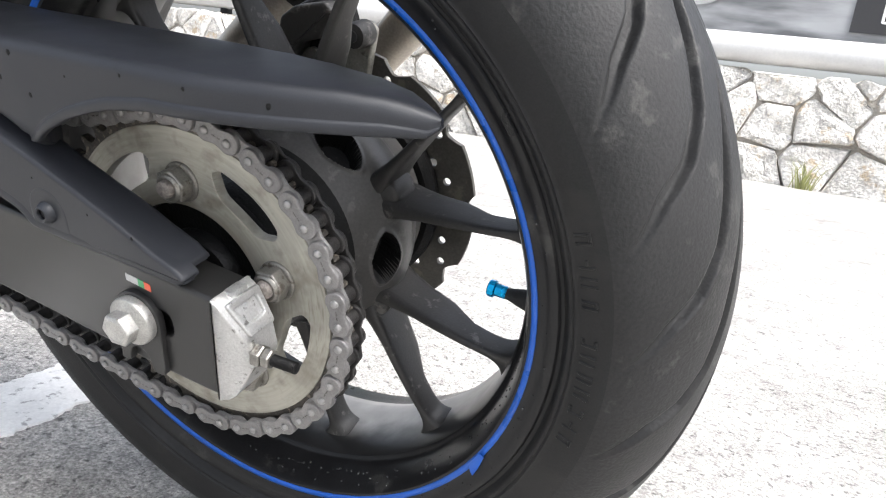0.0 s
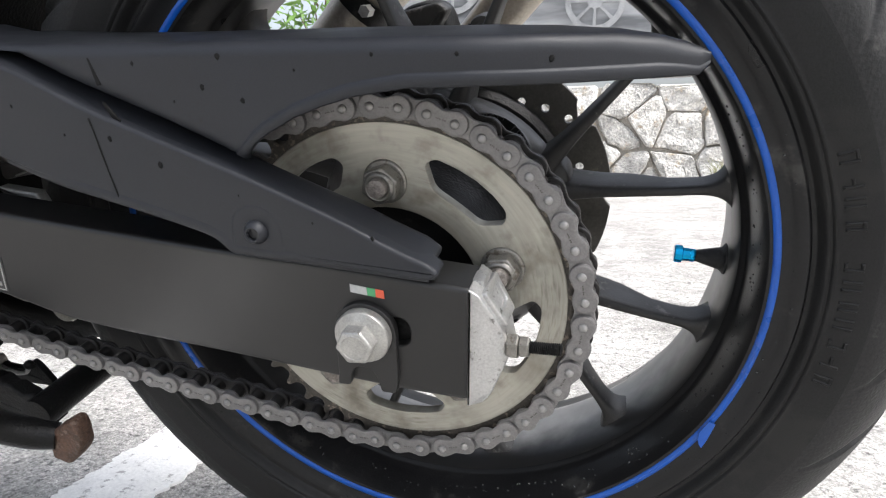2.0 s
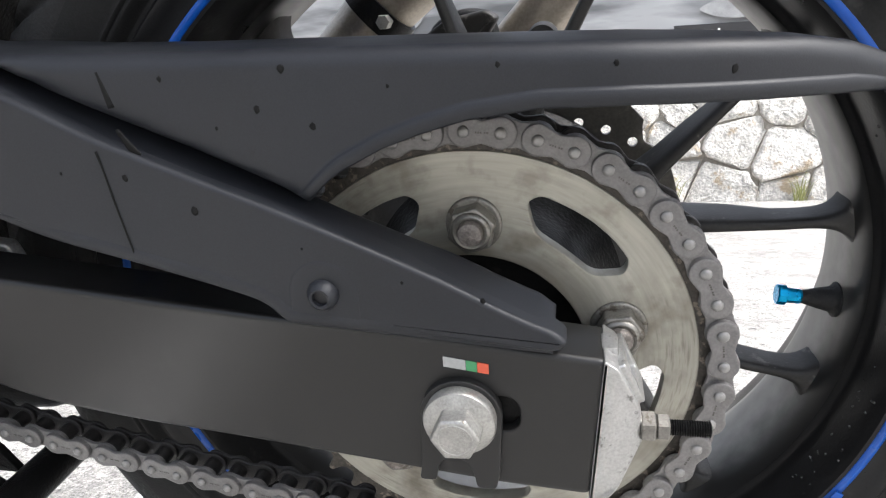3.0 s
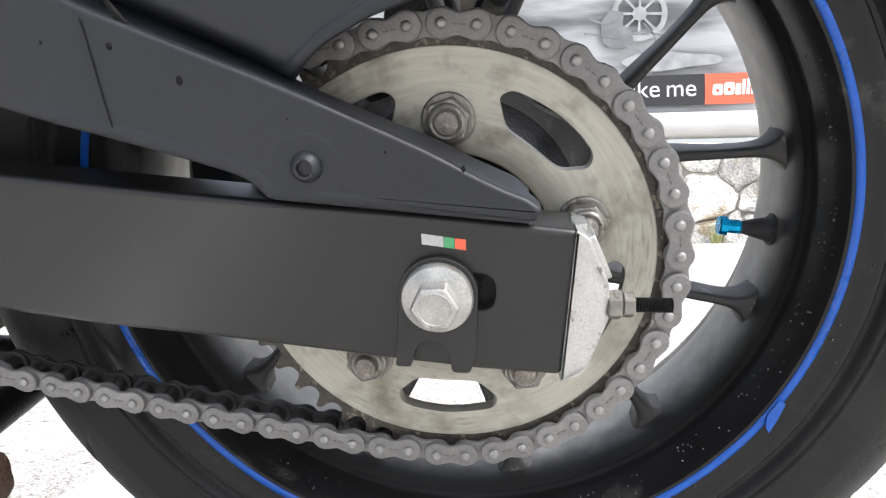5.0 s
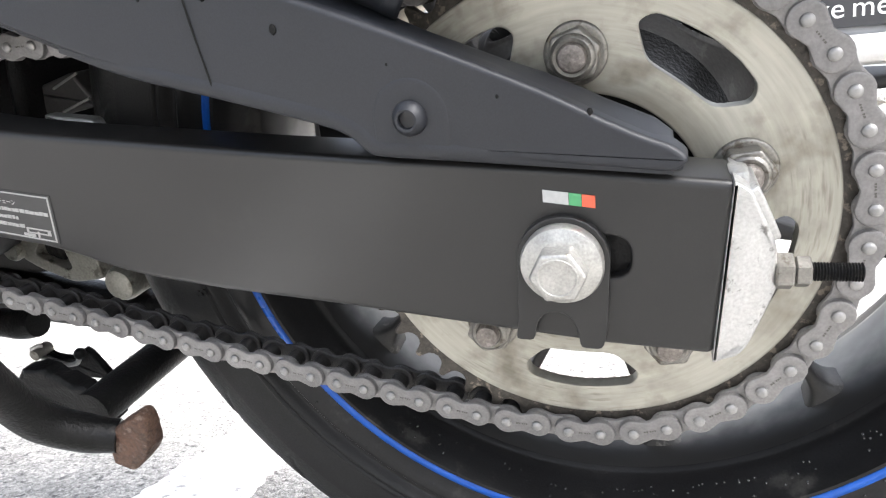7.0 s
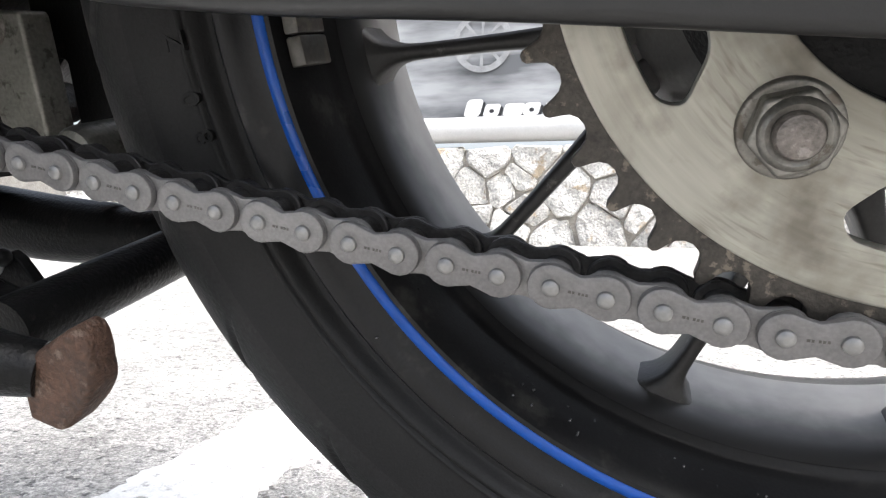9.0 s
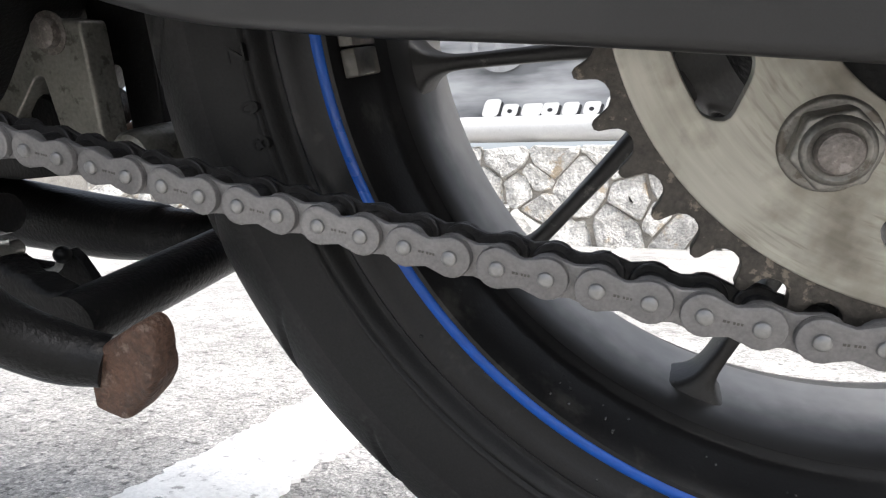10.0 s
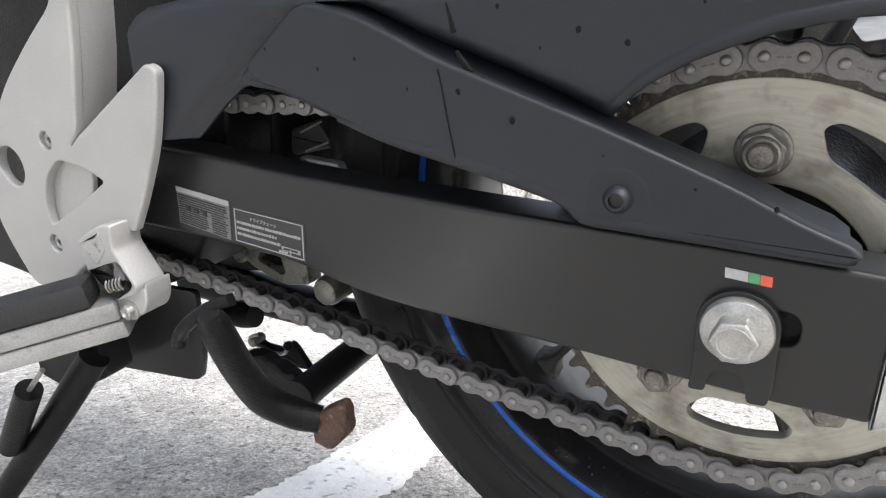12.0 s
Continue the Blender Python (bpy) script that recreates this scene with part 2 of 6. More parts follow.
DROP = material("water_drop", (0.03, 0.03, 0.03), 0.05, spec=0.8, scale=50, vary=0.1, bump=0.0)
LABELGREY = material("grey_label_film", (0.15, 0.15, 0.15), 0.45, scale=400, vary=0.3, bump=0.0)
BLACKPRINT = material("black_print", (0.02, 0.02, 0.022), 0.5, scale=100, vary=0.1, bump=0.0)
STONE = material("pale_limestone", (0.62, 0.60, 0.565), 0.88, scale=14, vary=0.45, fine=45, bump=0.8, bump_dist=0.04, spots=(0.47, 0.385, 0.28), spot_scale=5, spot_cut=0.61, obj_random=0.20)
MORTAR = material("grey_mortar", (0.36, 0.335, 0.295), 0.9, scale=9, vary=0.3, fine=70, bump=0.6, bump_dist=0.01)
RAILWHITE = material("white_painted_pipe", (0.52, 0.52, 0.515), 0.45, scale=6, vary=0.07, fine=60, bump=0.05, spots=(0.40, 0.40, 0.38), spot_scale=7, spot_cut=0.68)
GRASSMAT = material("dry_grass", (0.32, 0.33, 0.13), 0.7, scale=20, vary=0.4, bump=0.0, island=0.4)
LEAFMAT = material("green_leaf", (0.13, 0.25, 0.05), 0.55, scale=20, vary=0.3, bump=0.0, island=0.4)


# ---- building helpers ----
def part(name, bm, mat, parent=None, label="", sharp=35.0):
    """Links a bmesh as one mesh object, under its thing or part."""
    me = bpy.data.meshes.new(name)
    bmesh.ops.recalc_face_normals(bm, faces=bm.faces[:])
    bm.to_mesh(me)
    bm.free()
    return link_mesh(name, me, mat, parent, label, sharp)


def link_mesh(name, me, mat, parent=None, label="", sharp=35.0):
    me.shade_smooth()
    if sharp:
        me.set_sharp_from_angle(angle=radians(sharp))
    if not me.materials:
        me.materials.append(mat)
    ob = new(name, me)
    ob.parent = parent
    if label:
        tagged(ob, label)
    return ob


def rounded(points, r=0.004, seg=4):
    """A closed outline with each corner rounded; a corner may carry its own radius as a third number."""
    out, n = [], len(points)
    for i, p in enumerate(points):
        rad = p[2] if len(p) > 2 else r
        a, b, c = (Vector(points[(i + k) % n][:2]) for k in (-1, 0, 1))
        u, w = a - b, c - b
        d = min(rad, 0.45 * u.length, 0.45 * w.length)
        if d < 1e-5:
            out.append(tuple(b))
            continue
        s, e = b + u.normalized() * d, b + w.normalized() * d
        for k in range(seg + 1):
            t = k / seg
            out.append(tuple((1 - t) ** 2 * s + 2 * t * (1 - t) * b + t * t * e))
    return out


def circle(cx, cz, r, n=24):
    return [(cx + r * math.cos(2 * math.pi * k / n), cz + r * math.sin(2 * math.pi * k / n)) for k in range(n)]


def area2(loop):
    return sum(a[0] * b[1] - b[0] * a[1] for a, b in zip(loop, loop[1:] + loop[:1]))


def inset(loop, d):
    out, n = [], len(loop)
    for i in range(n):
        a, b, c = (Vector(loop[(i + k) % n]) for k in (-1, 0, 1))
        u, w = (b - a).normalized(), (c - b).normalized()
        nu, nw = Vector((-u.y, u.x)), Vector((-w.y, w.x))
        m = nu + nw
        m = m / max(m.dot(m) / 2, 0.5)
        out.append(tuple(b + m * d))
    return out


def plate(bm, loops, y0, y1, bevel=0.001, steps=3, back_bevel=0.0, drop=None):
    """A plate in the x-z plane from y0 (front) to y1, its outline first and then its holes, with a rounded front edge."""
    fronts, backs = [], []
    for n, loop in enumerate(loops):
        if (area2(loop) > 0) != (n == 0):
            loop = loop[::-1]
        bv, dr = (bevel, drop or bevel) if n == 0 else (min(bevel, 0.0012), min(drop or bevel, 0.0012))
        rings = [(0.0 if not back_bevel else back_bevel, y1)]
        if back_bevel:
            rings.append((0.0, y1 - back_bevel))
        for k in range(steps + 1):
            a = math.pi / 2 * k / steps
            rings.append((bv * (1 - math.cos(a)), y0 + dr * (1 - math.sin(a))))
        if bevel:
            rings.append((bv + 0.0005, y0))
        made = [[bm.verts.new((x, y, z)) for x, z in (inset(loop, d) if d else loop)] for d, y in rings]
        for ra, rb in zip(made, made[1:]):
            for i in range(len(loop)):
                j = (i + 1) % len(loop)
                bm.faces.new((ra[i], ra[j], rb[j], rb[i]))
        fronts.append(made[-1])
        backs.append(made[0])
    for caps in (fronts, backs):
        if len(caps) == 1:
            bm.faces.new(caps[0])
        else:
            edges = []
            for ring in caps:
                for i in range(len(ring)):
                    edges.append(bm.edges.get((ring[i], ring[(i + 1) % len(ring)])))
            bmesh.ops.triangle_fill(bm, use_beauty=True, use_dissolve=False, edges=edges)
    return bm


def lathe(bm, profile, n=96, cx=0.0, cz=0.0, closed=False, caps=False):
    """Turns a profile of (radius, y) about the wheel's axis."""
    rings = []
    for r, y in profile:
        rings.append([bm.verts.new((cx + r * math.cos(2 * math.pi * k / n), y, cz + r * math.sin(2 * math.pi * k / n))) for k in range(n)])
    pairs = list(zip(rings, rings[1:])) + ([(rings[-1], rings[0])] if closed else [])
    for a, b in pairs:
        for i in range(n):
            j = (i + 1) % n
            bm.faces.new((a[i], a[j], b[j], b[i]))
    if caps:
        bm.faces.new(rings[0])
        bm.faces.new(rings[-1])
    return bm


def glide(points, n=8):
    """A smooth curve through the points."""
    ps = [Vector(p) for p in points]
    ps = [2 * ps[0] - ps[1]] + ps + [2 * ps[-1] - ps[-2]]
    out = []
    for i in range(1, len(ps) - 2):
        a, b, c, d = ps[i - 1 : i + 3]
        for k in range(n):
            t = k / n
            out.append(0.5 * (2 * b + (c - a) * t + (2 * a - 5 * b + 4 * c - d) * t * t + (3 * b - a - 3 * c + d) * t ** 3))
    out.append(ps[-2])
    return out


def tube(bm, points, radius, n=14, smooth=6, caps=True):
    path = glide(points, smooth) if len(points) > 2 else [Vector(p) for p in points]
    radii = radius if isinstance(radius, (list, tuple)) else None
    side, rings = None, []
    for i, p in enumerate(path):
        d = (path[min(i + 1, len(path) - 1)] - path[max(i - 1, 0)]).normalized()
        if side is None:
            side = d.orthogonal().normalized()
        side = (side - d * side.dot(d)).normalized()
        up = d.cross(side)
        r = radius
        if radii:
            f = i / (len(path) - 1) * (len(radii) - 1)
            k = min(int(f), len(radii) - 2)
            r = radii[k] + (f - k) * (radii[k + 1] - radii[k])
        rings.append([bm.verts.new(p + r * (math.cos(2 * math.pi * k / n) * side + math.sin(2 * math.pi * k / n) * up)) for k in range(n)])
    for a, b in zip(rings, rings[1:]):
        for i in range(n):
            j = (i + 1) % n
            bm.faces.new((a[i], a[j], b[j], b[i]))
    if caps:
        bm.faces.new(rings[0])
        bm.faces.new(rings[-1])
    return bm


def block(bm, lo, hi, bevel=0.001, turn=None):
    made = bmesh.ops.create_cube(bm, size=1.0)
    vs = made["verts"]
    for v in vs:
        v.co = Vector([l + (h - l) * (c + 0.5) for l, h, c in zip(lo, hi, v.co)])
    if turn:
        bmesh.ops.transform(bm, matrix=turn, verts=vs)
    if bevel:
        edges = list({e for v in vs for e in v.link_edges})
        bmesh.ops.bevel(bm, geom=edges, offset=bevel, segments=2, affect="EDGES", profile=0.5)
    return bm


def hexagon(cx, cz, r, turn=0.0):
    return [(cx + r * math.cos(math.pi / 3 * k + turn), cz + r * math.sin(math.pi / 3 * k + turn)) for k in range(6)]


def polar(r, degrees):
    return r * math.cos(radians(degrees)), r * math.sin(radians(degrees))


def words(name, text, size, mat, parent, m, label="", thick=0.0, bold=0.0):
    """Flat letters of the built-in font as a mesh."""
    cu = bpy.data.curves.new(name, "FONT")
    cu.body, cu.size, cu.extrude, cu.offset = text, size, thick, bold
    tmp = bpy.data.objects.new(name, cu)
    scene.collection.objects.link(tmp)
    bpy.context.view_layer.update()
    me = bpy.data.meshes.new_from_object(tmp.evaluated_get(bpy.context.evaluated_depsgraph_get()))
    bpy.data.objects.remove(tmp)
    ob = link_mesh(name, me, mat, parent, label, sharp=0)
    ob.matrix_local = m
    return ob


# ---- ground, painted line, wall ----
def ground_material():
    """Worn asphalt: stones of two sizes, dark pits between them, patches at walking scale."""
    m = bpy.data.materials.new("worn_pale_asphalt")
    m.use_nodes = True
    nodes, links = m.node_tree.nodes, m.node_tree.links
    b = nodes["Principled BSDF"]
    co = nodes.new("ShaderNodeTexCoord")

    def texture(kind, scale, detail=None, rough=None):
        n = nodes.new(kind)
        n.inputs["Scale"].default_value = scale
        if detail is not None:
            n.inputs["Detail"].default_value = detail
        if rough is not None:
            n.inputs["Roughness"].default_value = rough
        links.new(co.outputs["Object"], n.inputs["Vector"])
        return n

    def remap(socket, a0, a1, b0, b1):
        n = nodes.new("ShaderNodeMapRange")
        for key, val in zip(("From Min", "From Max", "To Min", "To Max"), (a0, a1, b0, b1)):
            n.inputs[key].default_value = val
        links.new(socket, n.inputs["Value"])
        return n.outputs["Result"]

    def times(p, q):
        n = nodes.new("ShaderNodeMath")
        n.operation = "MULTIPLY"
        links.new(p, n.inputs[0])
        links.new(q, n.inputs[1])
        return n.outputs[0]

    warp = texture("ShaderNodeTexNoise", 210.0, 3.0, 0.6)
    bend = nodes.new("ShaderNodeVectorMath")
    bend.operation = "MULTIPLY_ADD"
    links.new(warp.outputs["Color"], bend.inputs[0])
    bend.inputs[1].default_value = (0.006, 0.006, 0.006)
    links.new(co.outputs["Object"], bend.inputs[2])
    chips, fine, seams = texture("ShaderNodeTexVoronoi", 150.0), texture("ShaderNodeTexVoronoi", 430.0), texture("ShaderNodeTexVoronoi", 150.0)
    seams.feature = "DISTANCE_TO_EDGE"
    for n in (chips, fine, seams):
        links.new(bend.outputs[0], n.inputs["Vector"])
    big, mid = texture("ShaderNodeTexNoise", 2.0, 6.0, 0.6), texture("ShaderNodeTexNoise", 26.0, 7.0, 0.72)
    grain, holes = texture("ShaderNodeTexNoise", 240.0, 4.0, 0.7), texture("ShaderNodeTexNoise", 95.0, 3.0, 0.6)
    base = nodes.new("ShaderNodeMix")
    base.data_type = "RGBA"
    base.inputs["A"].default_value = (0.365, 0.354, 0.331, 1)
    base.inputs["B"].default_value = (0.49, 0.476, 0.449, 1)
    links.new(remap(big.outputs["Fac"], 0.36, 0.62, 0, 1), base.inputs["Factor"])
    sep, sep2 = nodes.new("ShaderNodeSeparateColor"), nodes.new("ShaderNodeSeparateColor")
    links.new(chips.outputs["Color"], sep.inputs["Color"])
    links.new(fine.outputs["Color"], sep2.inputs["Color"])
    val = times(remap(sep.outputs["Red"], 0, 1, 0.84, 1.14), remap(sep2.outputs["Red"], 0, 1, 0.74, 1.22))
    val = times(val, remap(seams.outputs["Distance"], 0.0, 0.14, 0.86, 1.02))
    val = times(val, remap(mid.outputs["Fac"], 0.35, 0.65, 0.78, 1.18))
    drift = texture("ShaderNodeTexNoise", 7.0, 9.0, 0.74)
    val = times(val, remap(drift.outputs["Fac"], 0.36, 0.60, 0.74, 1.12))
    val = times(val, remap(grain.outputs["Fac"], 0.36, 0.60, 0.62, 1.22))
    val = times(val, remap(holes.outputs["Fac"], 0.33, 0.42, 0.38, 1.0))
    sc = nodes.new("ShaderNodeVectorMath")
    sc.operation = "SCALE"
    links.new(base.outputs["Result"], sc.inputs[0])
    links.new(val, sc.inputs["Scale"])
    links.new(sc.outputs["Vector"], b.inputs["Base Color"])
    b.inputs["Roughness"].default_value = 0.85
    h = nodes.new("ShaderNodeMath")
    h.operation = "MULTIPLY_ADD"
    h.inputs[1].default_value = 0.8
    links.new(grain.outputs["Fac"], h.inputs[0])
    deepen = nodes.new("ShaderNodeMath")
    deepen.operation = "ADD"
    links.new(remap(holes.outputs["Fac"], 0.28, 0.45, 0.0, 0.6), deepen.inputs[0])
    links.new(remap(seams.outputs["Distance"], 0.0, 0.25, 0.0, 0.3), deepen.inputs[1])
    links.new(deepen.outputs[0], h.inputs[2])
    bp = nodes.new("ShaderNodeBump")
    bp.inputs["Strength"].default_value, bp.inputs["Distance"].default_value = 0.8, 0.004
    links.new(h.outputs[0], bp.inputs["Height"])
    links.new(bp.outputs["Normal"], b.inputs["Normal"])
    return m


GROUND = ground_material()
PAINT = material("worn_white_road_paint", (0.83, 0.825, 0.80), 0.75, scale=20, vary=0.12, fine=260, bump=0.4, bump_dist=0.003,
                 spots=(0.40, 0.39, 0.375), spot_scale=60, spot_cut=0.62)

WALL_Y = 6.0


def hump(x, y):
    """Low unevenness of the paving, faded out under the wheel and far away."""
    d = math.hypot(x, y)
    fade = min(max((d - 0.2) / 0.6, 0.0), 1.0) * (1.0 if d < 5 else 0.0)
    return 0.006 * fade * noise.noise(Vector((x * 1.7, y * 1.7, 0.3))) - 0.004 * fade


def make_ground():
    edges_x = sorted({-900, -120, -30, -12, *np.arange(-7, 8.01, 0.25).round(3).tolist(), 12, 30, 120, 900})
    edges_y = sorted({-900, -120, -30, -8, *np.arange(-4, 6.51, 0.25).round(3).tolist(), 8, 30, 120, 900})
    bm = bmesh.new()
    grid = [[bm.verts.new((x, y, hump(x, y))) for x in edges_x] for y in edges_y]
    for a, b in zip(grid, grid[1:]):
        for i in range(len(a) - 1):
            bm.faces.new((a[i], a[i + 1], b[i + 1], b[i]))
    return tagged(part("ground", bm, GROUND, sharp=0), "pale grey worn asphalt parking ground with coarse grit", "ground", kind="structure")


make_ground()


def painted_line(x0, x1, y0, y1, step=0.006):
    """Thermoplastic line with ragged edges, laid on the paving."""
    bm = bmesh.new()
    rng = random.Random(4)
    rows = []
    y, wob = y0, [0.0, 0.0]
    while y < y1:
        wob = [0.55 * w + rng.uniform(-0.0045, 0.0045) for w in wob]
        a, b = x0 + wob[0], x1 + wob[1]
        lift = max(hump(a, y), hump(b, y), hump((a + b) / 2, y))
        rows.append([bm.verts.new((x, y, z + lift)) for x, z in ((a - 0.002, -0.01), (a, 0.003), ((a + b) / 2, 0.0035), (b, 0.003), (b + 0.002, -0.01))])
        y += step if -1.0 < y < 1.5 else step * 8
    for p, q in zip(rows, rows[1:]):
        for i in range(4):
            bm.faces.new((p[i], p[i + 1], q[i + 1], q[i]))
    return tagged(part("painted_line", bm, PAINT, sharp=60), "worn white painted parking bay line on asphalt", "road marking", kind="structure")


painted_line(-0.462, -0.352, -2.5, WALL_Y - 0.1)


def voronoi_cells(points, lo, hi):
    cells = []
    for i, p in enumerate(points):
        poly = [Vector(c) for c in ((lo[0], lo[1]), (hi[0], lo[1]), (hi[0], hi[1]), (lo[0], hi[1]))]
        for j, q in enumerate(points):
            if i == j or (q - p).length > 1.6:
                continue
            mid, n = (p + q) / 2, (q - p)
            out = []
            for a, b in zip(poly, poly[1:] + poly[:1]):
                da, db = (a - mid).dot(n), (b - mid).dot(n)
                if da <= 0:
                    out.append(a)
                if (da < 0 < db) or (db < 0 < da):
                    out.append(a + (b - a) * (da / (da - db)))
            poly = out
            if len(poly) < 3:
                break
        cells.append(poly)
    return cells


WALL_TOP = 0.93


def make_wall():
    bm = bmesh.new()
    block(bm, (-9, WALL_Y + 0.02, -0.3), (9, WALL_Y + 0.6, WALL_TOP - 0.03), 0.01)
    wall = tagged(part("wall_back", bm, MORTAR), "low rubble retaining wall of pale limestone in grey mortar", "wall", kind="structure")
    rng = random.Random(11)
    pts = []
    for row in range(3):
        x = -6.2 + rng.uniform(0, 0.3)
        while x < 6.4:
            pts.append(Vector((x + rng.uniform(-0.10, 0.10), 0.15 + row * 0.315 + rng.uniform(-0.12, 0.12))))
            if rng.random() < 0.35:
                pts.append(Vector((x + 0.2 + rng.uniform(-0.05, 0.05), 0.15 + row * 0.315 + rng.choice((-0.15, 0.15)))))
            x += rng.uniform(0.32, 0.62)
    for cell in voronoi_cells(pts, (-6.6, -0.08), (6.8, WALL_TOP)):
        if len(cell) < 3:
            continue
        loop = [tuple(v) for v in cell]
        if area2(loop) < 0:
            loop = loop[::-1]
        if area2(loop) < 0.02:
            continue
        loop = rounded(inset(loop, 0.004 + rng.uniform(0, 0.012)), rng.uniform(0.03, 0.08), 6)
        c = sum((Vector(p) for p in loop), Vector((0, 0))) / len(loop)
        proud = rng.uniform(0.018, 0.055)
        tilt = Vector((rng.uniform(-0.16, 0.16), rng.uniform(-0.16, 0.16)))
        bm = bmesh.new()
        rings = []
        for k, (s, y) in enumerate(((1.0, 0.04), (1.0, -0.3), (0.96, -0.75), (0.88, -0.95), (0.74, -1.0), (0.58, -1.05), (0.40, -1.05), (0.20, -1.02))):
            ring = []
            for a in loop:
                p = c + (Vector(a) - c) * s
                yy = WALL_Y + (y * proud if y < 0 else y)
                if k > 1:
                    yy += tilt.dot(p - c) + 0.034 * noise.noise(Vector((p.x * 8, p.y * 8, proud * 90))) + 0.016 * noise.noise(Vector((p.x * 26, p.y * 26, proud * 70)))
                wob = 0.034 * noise.noise(Vector((p.x * 13, p.y * 13, proud * 50)))
                ring.append(bm.verts.new((p.x + wob, yy, p.y + wob)))
            rings.append(ring)
        for ra, rb in zip(rings, rings[1:]):
            for i in range(len(loop)):
                j = (i + 1) % len(loop)
                bm.faces.new((ra[i], ra[j], rb[j], rb[i]))
        bm.faces.new(rings[-1])
        part("stone", bm, STONE, wall, sharp=24)
    return wall


make_wall()


def make_rail():
    bm = bmesh.new()
    n = 28
    rings = []
    for x in (-9, -4.2, -4.18, 0.4, 0.42, 4.9, 4.92, 9):
        rings.append([bm.verts.new((x, WALL_Y + 0.13 + 0.125 * math.cos(2 * math.pi * k / n), 1.10 + 0.125 * math.sin(2 * math.pi * k / n))) for k in range(n)])
    for a, b in zip(rings, rings[1:]):
        for i in range(n):
            bm.faces.new((a[i], a[(i + 1) % n], b[(i + 1) % n], b[i]))
    bm.faces.new(rings[0]), bm.faces.new(rings[-1])
    rail = tagged(part("pipe_rail", bm, RAILWHITE), "thick white painted steel pipe rail along the wall top", "railing", kind="structure")
    bm = bmesh.new()
    for x in (-7.5, -5.5, 4.9, 6.5):
        block(bm, (x - 0.05, WALL_Y + 0.1, WALL_TOP - 0.08), (x + 0.05, WALL_Y + 0.2, 1.0), 0.008)
    part("rail_foot", bm, DARK, rail)


make_rail()


# ---- banner on the fence above the wall ----
def banner_material():
    m = bpy.data.materials.new("printed_banner_vinyl")
    m.use_nodes = True
    nodes, links = m.node_tree.nodes, m.node_tree.links
    b = nodes["Principled BSDF"]
    co = nodes.new("ShaderNodeTexCoord")
    mp = nodes.new("ShaderNodeMapping")
    mp.inputs["Scale"].default_value = (0.5, 1.0, 2.6)
    mp.inputs["Rotation"].default_value = (0, radians(14), 0)
    n = nodes.new("ShaderNodeTexNoise")
    n.inputs["Scale"].default_value, n.inputs["Detail"].default_value = 1.6, 5.0
    links.new(co.outputs["Object"], mp.inputs["Vector"])
    links.new(mp.outputs["Vector"], n.inputs["Vector"])
    r = nodes.new("ShaderNodeValToRGB")
    r.color_ramp.elements[0].position, r.color_ramp.elements[0].color = 0.38, (0.10, 0.104, 0.11, 1)
    r.color_ramp.elements[1].position, r.color_ramp.elements[1].color = 0.6, (0.36, 0.368, 0.378, 1)
    links.new(n.outputs["Fac"], r.inputs["Fac"])
    links.new(r.outputs["Color"], b.inputs["Base Color"])
    b.inputs["Roughness"].default_value = 0.4
    return m


BANNER = banner_material()
BAN_Y = WALL_Y + 0.3


